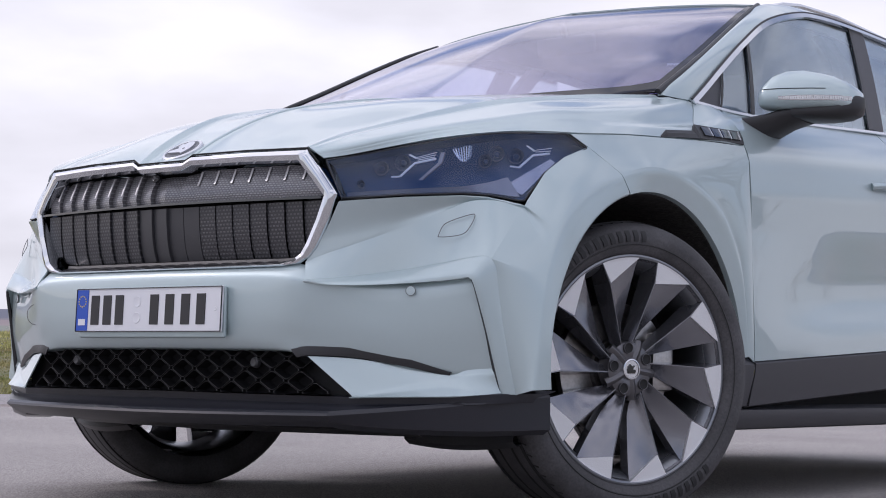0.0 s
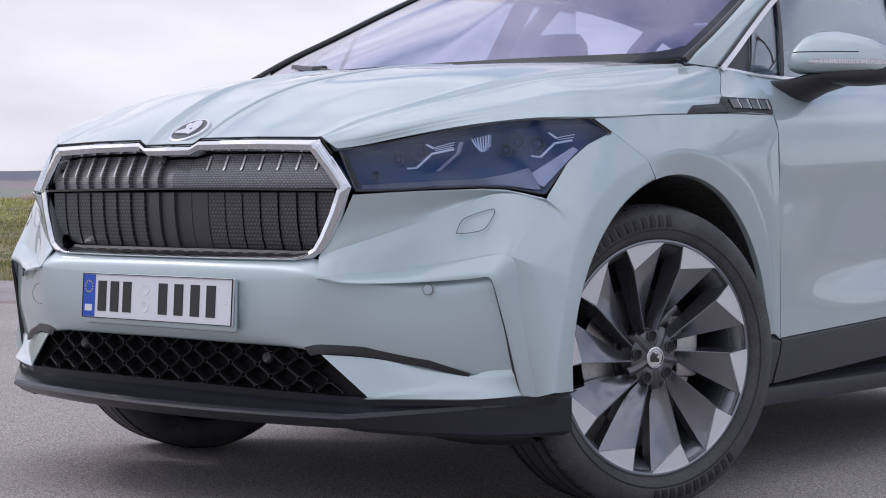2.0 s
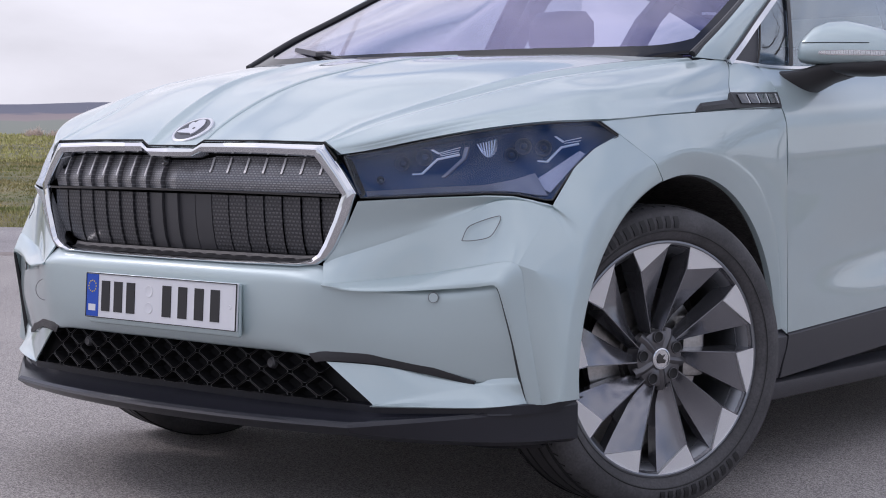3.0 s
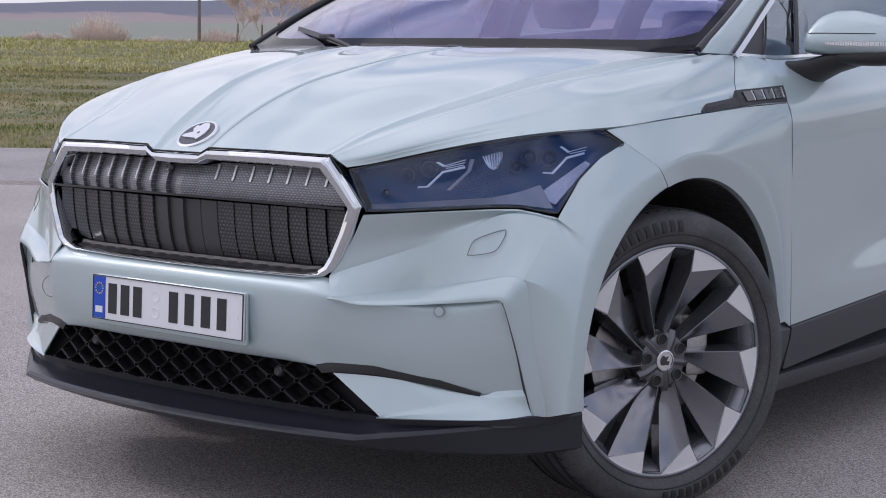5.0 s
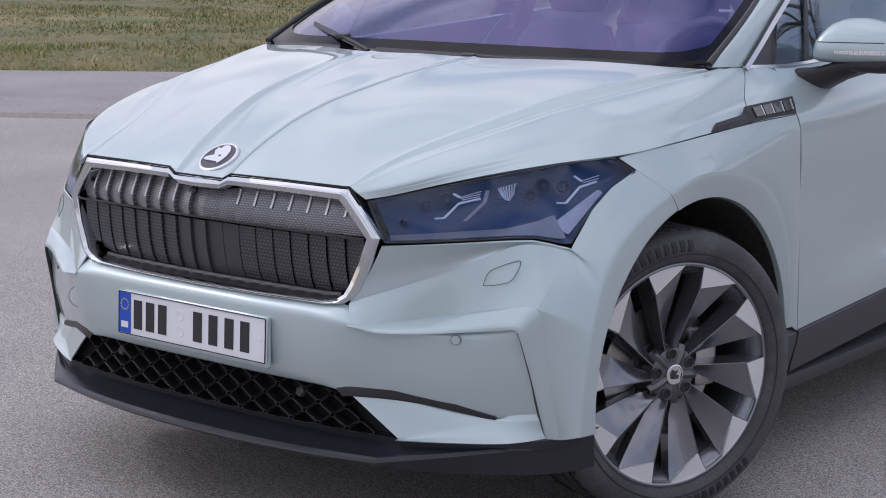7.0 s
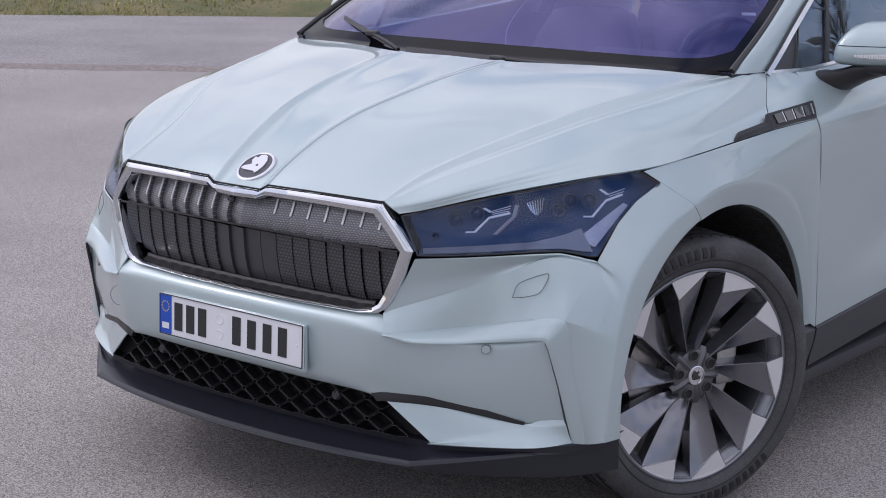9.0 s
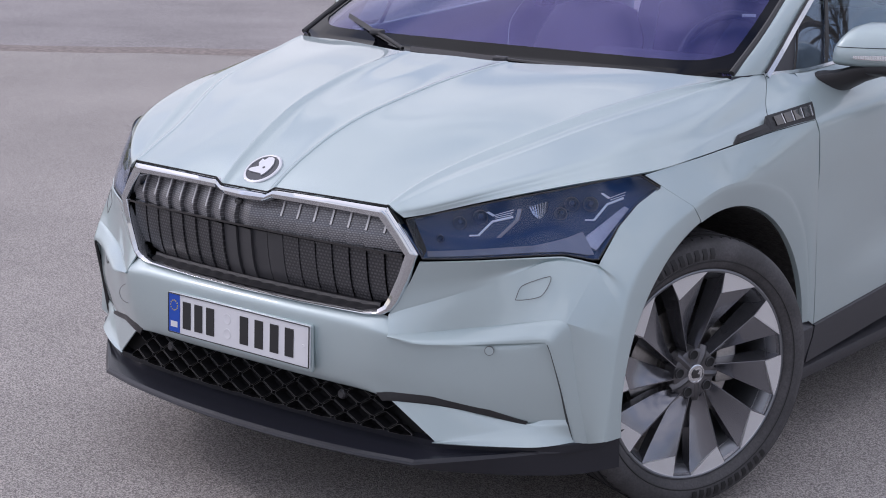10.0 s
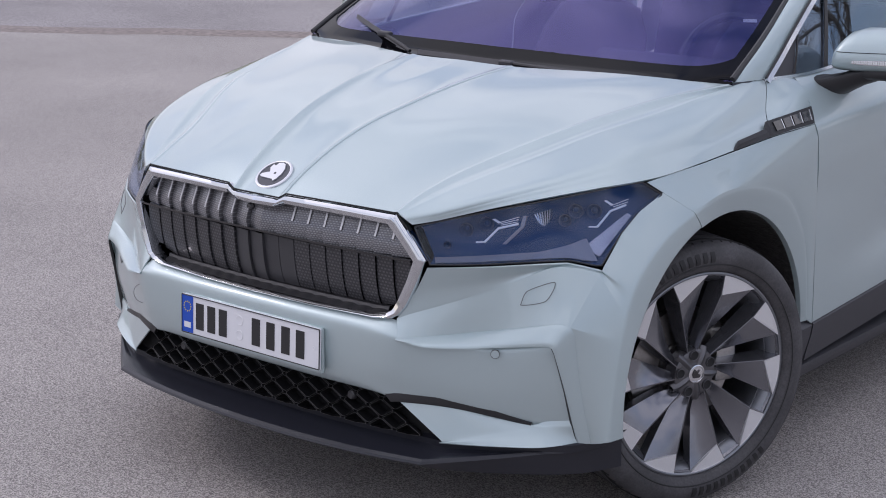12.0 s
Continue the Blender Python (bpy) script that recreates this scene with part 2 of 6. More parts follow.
SCREEN_GLASS = glass("windscreen_glass", (0.72, 0.75, 0.82), (0.46, 0.40, 0.98), 0.09, 0.0, 4.2, (0.97, 0.94, 1.0))
SIDE_GLASS = glass("side_glass", (0.90, 0.93, 0.94), (0.80, 0.90, 1.0), 0.15)
LENS_GLASS = glass("lamp_lens", (0.88, 0.92, 0.99), (0.90, 0.94, 1.0), 0.022)
INDIC = material("indicator_lens", (0.86, 0.87, 0.88), 0.3, 0.0, 0.5)
ASPHALT = aggregate(material("worn_asphalt", (0.16, 0.15, 0.15), 0.88), (0.145, 0.133, 0.127), (0.272, 0.250, 0.240), (0.53, 0.493, 0.466), 270.0)
GRASS = grain(material("spring_grass", (0.1, 0.11, 0.04), 0.85), 1.6, (0.085, 0.102, 0.032), (0.195, 0.16, 0.078), 6.0, 0.5, 14.0, 0.05, None, (0.22, 0.72, 1.3))
BLADE = grain(material("grass_blade", (0.11, 0.14, 0.05), 0.7), 0.7, (0.13, 0.155, 0.042), (0.36, 0.30, 0.135), 5.0, 0.0, None, 0.002, None, (0.16, 0.8, 1.3))
BLADE_FAR = grain(material("meadow_blade", (0.3, 0.3, 0.12), 0.7), 0.5, (0.33, 0.34, 0.10), (0.58, 0.52, 0.22), 4.0)
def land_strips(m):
    """Grass at the foot of a hill, ploughed land above it and woods on top, with uneven borders; haze is mixed into the
    colours.
    """
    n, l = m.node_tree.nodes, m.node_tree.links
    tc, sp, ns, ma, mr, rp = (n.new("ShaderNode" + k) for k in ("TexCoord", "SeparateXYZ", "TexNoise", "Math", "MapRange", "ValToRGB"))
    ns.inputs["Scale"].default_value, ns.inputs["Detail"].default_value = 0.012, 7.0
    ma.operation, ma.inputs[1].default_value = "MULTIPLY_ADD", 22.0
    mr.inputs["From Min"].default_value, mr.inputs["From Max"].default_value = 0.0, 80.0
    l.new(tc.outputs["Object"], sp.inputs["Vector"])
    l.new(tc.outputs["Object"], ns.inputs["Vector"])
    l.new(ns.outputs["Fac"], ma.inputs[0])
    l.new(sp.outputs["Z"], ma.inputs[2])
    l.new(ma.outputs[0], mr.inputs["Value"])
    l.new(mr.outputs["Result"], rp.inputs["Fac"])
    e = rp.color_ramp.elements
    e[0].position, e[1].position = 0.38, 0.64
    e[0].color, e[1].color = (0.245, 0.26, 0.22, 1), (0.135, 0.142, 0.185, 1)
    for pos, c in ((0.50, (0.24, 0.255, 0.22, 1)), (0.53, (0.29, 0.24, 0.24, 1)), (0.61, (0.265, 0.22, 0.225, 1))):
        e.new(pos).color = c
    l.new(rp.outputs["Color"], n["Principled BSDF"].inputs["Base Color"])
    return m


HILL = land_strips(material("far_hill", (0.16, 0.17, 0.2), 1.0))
# far twigs carry the haze in their pale colour; near trees use dark_twig
TWIG_HAZY = grain(material("hazy_twig", (0.34, 0.26, 0.22), 0.9), 6.0, (0.62, 0.52, 0.46), (0.80, 0.68, 0.60), 4.0)
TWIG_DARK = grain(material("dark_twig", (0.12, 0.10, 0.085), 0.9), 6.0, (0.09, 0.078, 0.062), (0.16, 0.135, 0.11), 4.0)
BARK = grain(material("bark", (0.2, 0.18, 0.16), 0.9), 9.0, (0.15, 0.13, 0.115), (0.25, 0.22, 0.20), 5.0)


# ---- mesh helpers ----
def V(*c):
    return Vector(c)


def spline(pts, n, smooth=True):
    """n points evenly spread in parameter over a smooth curve, or a broken line, through pts."""
    p = [Vector(q) for q in pts]
    out = []
    for i in range(n):
        s = i / (n - 1) * (len(p) - 1)
        k = min(int(s), len(p) - 2)
        u = s - k
        if not smooth:
            out.append(p[k].lerp(p[k + 1], u))
            continue
        a = p[k - 1] if k > 0 else p[k] * 2 - p[k + 1]
        d = p[k + 2] if k + 2 < len(p) else p[k + 1] * 2 - p[k]
        b, c = p[k], p[k + 1]
        out.append(0.5 * ((2 * b) + (c - a) * u + (2 * a - 5 * b + 4 * c - d) * u * u + (3 * b - a - 3 * c + d) * u ** 3))
    return out


def even(pts, n, smooth=True):
    """n points evenly spread in length along the curve through pts."""
    fine = spline(pts, 40 * len(pts), smooth)
    lens = [0.0]
    for a, b in zip(fine, fine[1:]):
        lens.append(lens[-1] + (b - a).length)
    out, k = [], 0
    for i in range(n):
        t = lens[-1] * i / (n - 1)
        while k < len(lens) - 2 and lens[k + 1] < t:
            k += 1
        w = (t - lens[k]) / max(lens[k + 1] - lens[k], 1e-9)
        out.append(fine[k].lerp(fine[k + 1], min(max(w, 0), 1)))
    return out


def bump_between(a, b, push=(0, 0, 0), w=0.5):
    return [p.lerp(q, w) + Vector(push) for p, q in zip(a, b)]


def rows_across(curves, n, groups=None, soften=0):
    """A grid from curves of equal count: smooth across within each group of curve indices, with a crease between groups."""
    groups = groups or [list(range(len(curves)))]
    grid = []
    for j in range(len(curves[0])):
        line = []
        for g in groups:
            seg = spline([curves[k][j] for k in g], max(2, n * (len(g) - 1)) + 1)
            line += seg if not line else seg[1:]
        for _ in range(soften):
            line = [line[0]] + [line[i - 1] * 0.25 + line[i] * 0.5 + line[i + 1] * 0.25 for i in range(1, len(line) - 1)] + [line[-1]]
        grid.append(line)
    return grid


def grid_mesh(grid, bm=None, flip=False, closed=False):
    bm = bm or bmesh.new()
    vs = [[bm.verts.new(p) for p in row] for row in grid]
    rows = len(vs) if closed else len(vs) - 1
    for i in range(rows):
        a, b = vs[i], vs[(i + 1) % len(vs)]
        for j in range(len(a) - 1):
            q = [a[j], a[j + 1], b[j + 1], b[j]]
            if flip:
                q.reverse()
            if len({tuple(round(c, 5) for c in v.co) for v in q}) < 3:
                continue
            bm.faces.new(q)
    bmesh.ops.remove_doubles(bm, verts=bm.verts[:], dist=1e-5)
    return bm


def mirror(grid, s):
    return [[Vector((p.x * s, p.y, p.z)) for p in row] for row in grid]


def thing(name, label, category, at=(0, 0, 0), **kw):
    ob = new(name)
    ob.location = at
    return tagged(ob, label, category, **kw)


def crisp(me, degrees):
    """Hard edges where a sheet turns by more than the angle, and all along its cut borders."""
    me.set_sharp_from_angle(angle=radians(degrees))
    uses = Counter(k for p in me.polygons for k in p.edge_keys)
    for e in me.edges:
        if uses[e.key] == 1:
            e.use_edge_sharp = True


def part(name, bm, mat, parent, label="", smooth=True, thick=0.0, kind=""):
    me = bpy.data.meshes.new(name)
    bmesh.ops.recalc_face_normals(bm, faces=bm.faces[:])
    bm.to_mesh(me)
    bm.free()
    me.materials.append(mat)
    if smooth:
        me.polygons.foreach_set("use_smooth", [True] * len(me.polygons))
        crisp(me, 38)
    ob = new(name, me)
    ob.parent = parent
    if parent is None:
        ob.location.z = GROUND_Z
    if thick:
        md = ob.modifiers.new("thickness", "SOLIDIFY")
        md.thickness, md.offset = thick, 0.0
    return tagged(ob, label, kind=kind)


def box(bm, c, size, m=None, bevel=0.0):
    r = bmesh.ops.create_cube(bm, size=1.0)
    mat = Matrix.Translation(c) @ (m or Matrix()) @ Matrix.Diagonal((*size, 1))
    bmesh.ops.transform(bm, matrix=mat, verts=r["verts"])
    if bevel:
        es = list({e for v in r["verts"] for e in v.link_edges})
        bmesh.ops.bevel(bm, geom=es, offset=bevel, segments=2, affect="EDGES", profile=0.5)
    return bm


def tube(bm, pts, r, seg=10, r_end=None, caps=True):
    """A round bar along pts, tapering to r_end."""
    pts = [Vector(p) for p in pts]
    rings = []
    for i, p in enumerate(pts):
        d = (pts[min(i + 1, len(pts) - 1)] - pts[max(i - 1, 0)]).normalized()
        side = d.cross(Vector((0, 0, 1)) if abs(d.z) < 0.9 else Vector((1, 0, 0))).normalized()
        up = side.cross(d)
        rr = r if r_end is None else r + (r_end - r) * i / (len(pts) - 1)
        rings.append([bm.verts.new(p + (side * math.cos(a) + up * math.sin(a)) * rr) for a in (2 * math.pi * k / seg for k in range(seg))])
    for a, b in zip(rings, rings[1:]):
        for k in range(seg):
            bm.faces.new((a[k], a[(k + 1) % seg], b[(k + 1) % seg], b[k]))
    if caps:
        bm.faces.new(rings[0][::-1])
        bm.faces.new(rings[-1])
    return bm


def lathe(bm, profile, seg=64, axis="x"):
    """Turns (along, radius) pairs about the x axis."""
    rings = []
    for i in range(seg):
        a = 2 * math.pi * i / seg
        rings.append([Vector((u, r * math.cos(a), r * math.sin(a))) for u, r in profile])
    return grid_mesh(rings, bm, closed=True)


def ribbon(bm, pts, width, depth, up=(0, 0, 1), out=(0, -1, 0)):
    """A flat bar of that width (along up) and depth (along out) following pts; either may be a list, one for each point."""
    n = len(pts)
    w = width if isinstance(width, (list, tuple)) else [width] * n
    u, o = Vector(up).normalized(), Vector(out).normalized()
    rings = [[bm.verts.new(Vector(p) + u * a * w[i] + o * b * depth) for a, b in ((-0.5, 0), (0.5, 0), (0.5, 1), (-0.5, 1))] for i, p in enumerate(pts)]
    for a, b in zip(rings, rings[1:]):
        for k in range(4):
            bm.faces.new((a[k], a[(k + 1) % 4], b[(k + 1) % 4], b[k]))
    bm.faces.new(rings[0][::-1])
    bm.faces.new(rings[-1])
    return bm


def slab(bm, poly, depth):
    """A flat polygon thickened by the vector depth."""
    a = [bm.verts.new(Vector(p)) for p in poly]
    b = [bm.verts.new(Vector(p) + Vector(depth)) for p in poly]
    bm.faces.new(a)
    bm.faces.new(b[::-1])
    for i in range(len(a)):
        j = (i + 1) % len(a)
        bm.faces.new((a[i], b[i], b[j], a[j]))
    return bm


# ---- ground and surroundings ----
GROUND_Z = -0.016
EDGE_P, EDGE_D = V(-13.45, 10.08, 0), V(2.09, 1.81, 0).normalized()
EDGE_N = V(-EDGE_D.y, EDGE_D.x, 0)


def build_ground():
    bm = bmesh.new()
    grid = [[V(x, y, 0) for y in (-3000, -300, -60, -20, 0, 20, 60, 300, 3000)] for x in (-3000, -300, -60, -20, 0, 20, 60, 300, 3000)]
    grid_mesh(grid, bm)
    tagged(part("ground", bm, ASPHALT, None, "worn grey asphalt of a wide open lot", smooth=False), category="ground", kind="structure")
    # a paler strip of older asphalt with a rough joint across the far part of the lot
    bm = bmesh.new()
    a, b = V(-8.9, 6.5, 0), V(-7.25, 7.65, 0)
    d = (b - a).normalized()
    n = V(-d.y, d.x, 0)
    rnd = random.Random(4)
    near = [a + d * s + n * rnd.uniform(-0.03, 0.03) for s in np.arange(-40, 40, 0.4)]
    g = []
    for p in near:
        s = (p - EDGE_P).dot(EDGE_D)
        far = EDGE_P + EDGE_D * s + EDGE_N * -0.02
        g.append([p.lerp(far, u / 6) + V(0, 0, 0.006 if u else 0.001) for u in range(7)])
    grid_mesh(g, bm)
    tagged(part("pavement", bm, PALE, None, "paler old asphalt along the grass verge", smooth=False), category="pavement", kind="structure")
    bm = bmesh.new()
    g = []
    for p in near:
        g.append([p + n * (w + rnd.uniform(-0.03, 0.03)) + V(0, 0, z) for w, z in ((-0.28, 0.001), (-0.12, 0.012), (0.02, 0.014), (0.14, 0.008))])
    grid_mesh(g, bm)
    tagged(part("trim", bm, JOINT, None, "rough pinkish repaired joint between two asphalt strips"), category="asphalt joint", kind="structure")


def field_height(w, s):
    """Height of the meadow at w metres behind its edge."""
    w = max(w, 0)
    return -0.012 + 0.092 * min(w / 0.8, 1) + 0.0283 * w + 0.05 * noise.noise(V(w * 0.35, s * 0.35, 0)) * min(w, 1)


def build_field():
    bm = bmesh.new()
    ws = [0, 0.25, 0.5, 0.8, 1.2, 1.8, 2.6, 3.6, 5, 7, 9, 12, 16, 21, 28, 38, 55, 80, 84, 200, 900]
    g = []
    for s in list(range(-300, -30, 30)) + list(np.arange(-30, 45, 0.5)) + list(range(45, 320, 30)):
        g.append([EDGE_P + EDGE_D * s + EDGE_N * (w + (0.12 * noise.noise(V(s * 0.9, 0, 3)) if w < 1 else 0)) + V(0, 0, field_height(w, s) if w <= 80 else (1.4 if w < 100 else -4)) for w in ws])
    grid_mesh(g, bm)
    tagged(part("ground_meadow", bm, GRASS, None, "short spring meadow with patches of dry grass"), category="meadow", kind="structure")
    rnd = random.Random(7)

    def sward(count, near, far, low, high, name, mat, label):
        """Blades between two distances from the edge, thick in some clumps and thin in others."""
        vs, fs = [], []
        for i in range(count):
            s = rnd.uniform(-9 - far * .2, 16 + far * .25)
            w = near + rnd.random() ** 1.5 * (far - near)
            base = EDGE_P + EDGE_D * s + EDGE_N * (w + 0.05) + V(0, 0, field_height(w, s) - 0.01)
            clump = 0.5 + 0.5 * noise.noise(base * 0.9) + 0.3 * noise.noise(base * 0.25)
            h = rnd.uniform(low, high) * max(0.4, clump * 1.25 - 0.1) * (1.0 + 0.01 * w)
            a = rnd.uniform(0, 6.28)
            wd = rnd.uniform(0.008, 0.02) * (1 + 0.03 * w)
            side, lean = V(math.cos(a), math.sin(a), 0) * wd, V(rnd.uniform(-1, 1), rnd.uniform(-1, 1), 0) * h * 0.7
            k = len(vs)
            vs += [base - side, base + side, base + lean + V(0, 0, h)]
            fs.append((k, k + 1, k + 2))
        me = bpy.data.meshes.new(name)
        me.from_pydata([tuple(v) for v in vs], [], fs)
        me.materials.append(mat)
        sod = new(name, me)
        sod.location.z = GROUND_Z
        tagged(sod, label, "grass", kind="stuff")

    sward(150000, 0, 27, .03, .10, "grass", BLADE, "short green and brown grass of the verge")
    sward(60000, 24, 80, .06, .16, "meadow_grass", BLADE_FAR, "taller straw-green meadow grass")


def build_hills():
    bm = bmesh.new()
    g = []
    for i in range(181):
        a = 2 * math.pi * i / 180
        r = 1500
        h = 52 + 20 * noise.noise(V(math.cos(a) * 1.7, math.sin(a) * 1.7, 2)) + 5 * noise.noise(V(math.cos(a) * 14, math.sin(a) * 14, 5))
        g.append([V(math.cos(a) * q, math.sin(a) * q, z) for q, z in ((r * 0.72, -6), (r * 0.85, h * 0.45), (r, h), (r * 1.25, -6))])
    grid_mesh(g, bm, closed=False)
    tagged(part("backdrop", bm, HILL, None, "low wooded hills on the horizon, with haze in their colours"), category="hills", kind="structure")


def bare_tree(at, height, seed, label, twig=None, spray=0):
    """A leafless tree: a tapered trunk and limbs that fork into fine twigs."""
    rnd = random.Random(seed)
    tree = thing("tree", label, "tree", at, group="bare trees")
    trunk, crown = bmesh.new(), bmesh.new()

    def limb(bm, p, d, length, r, depth):
        pts = [p]
        for i in range(3):
            d = (d + V(rnd.uniform(-1, 1), rnd.uniform(-1, 1), rnd.uniform(-0.3, 0.5)) * 0.16).normalized()
            pts.append(pts[-1] + d * length / 3)
        tube(bm, pts, r, 6 if depth < 2 else 4, r * 0.55, caps=False)
        if depth > 1:
            for k in range(spray):
                q = pts[rnd.choice((1, 2, 3))]
                e = (d + V(rnd.uniform(-1, 1), rnd.uniform(-1, 1), rnd.uniform(-.3, .7)) * .9).normalized()
                tube(crown, [q, q + e * height * rnd.uniform(.04, .10)], .006, 3, .003, caps=False)
        if depth < 5:
            for k in range(3 if depth < 4 else 2):
                q = pts[rnd.choice((1, 2, 3))] if k else pts[3]
                nd = (d + V(rnd.uniform(-1, 1), rnd.uniform(-1, 1), rnd.uniform(-0.2, 0.8)) * 0.8).normalized()
                limb(crown, q, nd, length * rnd.uniform(0.58, 0.8), r * 0.55, depth + 1)

    limb(trunk, V(0, 0, -0.1), V(0, 0, 1), height * 0.32, height * 0.019, 0)
    part("trunk", trunk, BARK, tree)
    part("crown", crown, twig or TWIG_HAZY, tree, "bare branching twigs")
    return tree


def bare_bush(at, wide, tall, seed):
    """A leafless bush: stems that fan out from the ground and fork into fine twigs."""
    rnd = random.Random(seed)
    bush = thing("bush", "bare pinkish-brown bush at the edge of the open ground", "bush", at, group="bare bushes")
    bm = bmesh.new()
    for k in range(int(70 + 50 * wide)):
        p = V(rnd.uniform(-.46, .46) * wide, rnd.uniform(-.4, .4) * wide, -.1)
        d = V(p.x / wide * .5 + rnd.uniform(-.25, .25), p.y / wide * .5 + rnd.uniform(-.25, .25), 1).normalized()
        lump = .72 + .5 * noise.noise(V(p.x * 1.1, p.y * 1.1, seed))
        q = p + d * tall * rnd.uniform(.5, .9) * lump * (1.1 - 2.2 * (p.x / wide) ** 2)
        tube(bm, [p, q], .016, 3, .008, caps=False)
        for j in range(14):
            a = p.lerp(q, rnd.uniform(.3, 1))
            e = (d + V(rnd.uniform(-.8, .8), rnd.uniform(-.8, .8), rnd.uniform(-.1, .5))).normalized()
            tube(bm, [a, a + e * tall * rnd.uniform(.1, .28)], .007, 3, .003, caps=False)
    part("crown", bm, TWIG_HAZY, bush, smooth=False)
    return bush


def far_pole(at, tall):
    pole = thing("pole", "thin wooden pole beyond the meadow", "pole", at)
    bm = bmesh.new()
    tube(bm, [V(0, 0, -.2), V(0, 0, tall)], .11, 10, .08)
    part("mast", bm, BARK, pole)
    bm = bmesh.new()
    tube(bm, [V(-.6, 0, tall - .4), V(.6, 0, tall - .4)], .05, 6)
    part("crossarm", bm, BARK, pole)
    return pole


PALE = aggregate(material("pale_asphalt", (0.24, 0.23, 0.23), 0.9), (0.17, 0.158, 0.158), (0.26, 0.24, 0.242), (0.40, 0.375, 0.375), 120.0)
JOINT = grain(material("repaired_joint", (0.27, 0.23, 0.21), 0.95), 22.0, (0.19, 0.165, 0.155), (0.33, 0.28, 0.26), 6.0, 0.9, 40.0, 0.01)

# ---- car: paint and panels ----
car = thing("car", "mint silver electric suv with chrome grille, parked on asphalt", "car")
ARCH_Y, ARCH_Z = 0.835, 0.365


def xz(pts):
    return [Vector(p) for p in pts]


HOOD_END = []


def swept(pts):
    """The front corner of hood and lamp, raked back towards its upper edge."""
    out = []
    for x, y, z in pts:
        k = float(np.interp(x, [.49, .545, .64, .735, .82, .87], [.004, .014, .03, .03, .014, 0])) * min(max((z - .75) / .09, 0), 1)
        d = V(x - 2.9, y + 2.67, z - 1.06).normalized()
        out.append(V(x, y, z) + d * k)
    return out


def build_hood():
    c0 = even([(0, .028, .846), (0, .10, .886), (0, .17, .928), (0, .25, .970), (0, .35, 1.012), (0, .47, 1.046), (0, .62, 1.077), (0, .76, 1.098), (0, .885, 1.113)], 48)
    c1 = even([(.086, .036, .852), (.094, .10, .900), (.102, .17, .941), (.112, .25, .980), (.129, .35, 1.018), (.148, .47, 1.049), (.165, .62, 1.080), (.176, .76, 1.100), (.187, .89, 1.113)], 48)
    c3 = even([(.455, .069, .862), (.466, .15, .892), (.49, .25, .926), (.530, .35, .960), (.581, .46, .996), (.628, .58, 1.028), (.676, .74, 1.057), (.724, .89, 1.080), (.80, 1.08, 1.101)], 48)
    c4 = even([(.475, .072, .850), (.535, .122, .868), (.61, .20, .897), (.69, .31, .929), (.755, .44, .960), (.80, .60, .994), (.828, .76, 1.016), (.848, .93, 1.040), (.829, 1.222, 1.097)], 48)
    c5 = even(swept([(.497, .077, .836), (.545, .108, .846), (.64, .172, .872), (.735, .262, .897), (.82, .405, .9175), (.88, .58, .928), (.908, .75, .9445), (.918, .92, .958), (.930, 1.082, .9695)]), 48)
    c2 = bump_between(c1, c3, (0, -0.006, 0.004))
    n = len(c0)
    for i, p in enumerate(c3):
        p.z += 0.005 * (1 - i / n) * min(1, i / 5)
    for i, p in enumerate(c0):
        p.z -= 0.006 * math.sin(math.pi * min(1, i / n * 1.1))
    c1b = [p.lerp(q, .26) + V(0, 0, -0.011 * (1 - i / n) ** 0.4) for i, (p, q) in enumerate(zip(c1, c0))]
    c1c = [p.lerp(q, .13) + V(0, 0, -0.006 * (1 - .5 * i / n)) for i, (p, q) in enumerate(zip(c1, c2))]
    c2b = [p.lerp(q, .16) + V(0, 0, -0.0035 * (1 - .6 * i / n)) for i, (p, q) in enumerate(zip(c3, c2))]
    c3b = [p.lerp(q, .17) + V(0, 0.001, -0.0085 * min(1, i / 16) * (1 - .55 * i / n)) for i, (p, q) in enumerate(zip(c3, c4))]
    c3c = [p.lerp(q, .38) + V(0, 0, 0.0045 * min(1, i / 20) * (1 - .7 * i / n)) for i, (p, q) in enumerate(zip(c3, c4))]
    c3d = [p.lerp(q, .50) + V(0, 0, 0.0050 * min(1, i / 20) * (1 - .7 * i / n)) for i, (p, q) in enumerate(zip(c3, c4))]
    # the rear corner runs down to the vent trim along a short seam
    c4b = [(9 * (q + r) - p - (2 * r - q)) / 16 for p, q, r in zip(c3d, c4, c5)]
    c4c = [p * -.0234 + q * .2266 + r * .8672 - (2 * r - q) * .0703 for p, q, r in zip(c3d, c4, c5)]
    drift, drift2 = V(.872, 1.155, 1.030) - c4b[-1], V(.903, 1.112, 1.003) - c4c[-1]
    for i in range(n - 26, n):
        w = (i - n + 26) / 25
        w = w * w * (3 - 2 * w)
        c4b[i], c4c[i] = c4b[i] + drift * w, c4c[i] + drift2 * w
    half = rows_across([c0, c1b, c1, c1c, c2, c2b, c3, c3b, c3c, c3d, c4, c4b, c4c, c5], 12, [[0, 1, 2], [2, 3, 4, 5, 6], [6, 7, 8, 9, 10, 11, 12, 13]], 0)
    HOOD_END.extend(half[-1])
    full = [[Vector((-p.x, p.y, p.z)) for p in row[:0:-1]] + row for row in half]
    hd = part("hood", grid_mesh(full), PAINT, car, "mint silver hood with raised creases", thick=0.006)
    crisp(hd.data, 13)


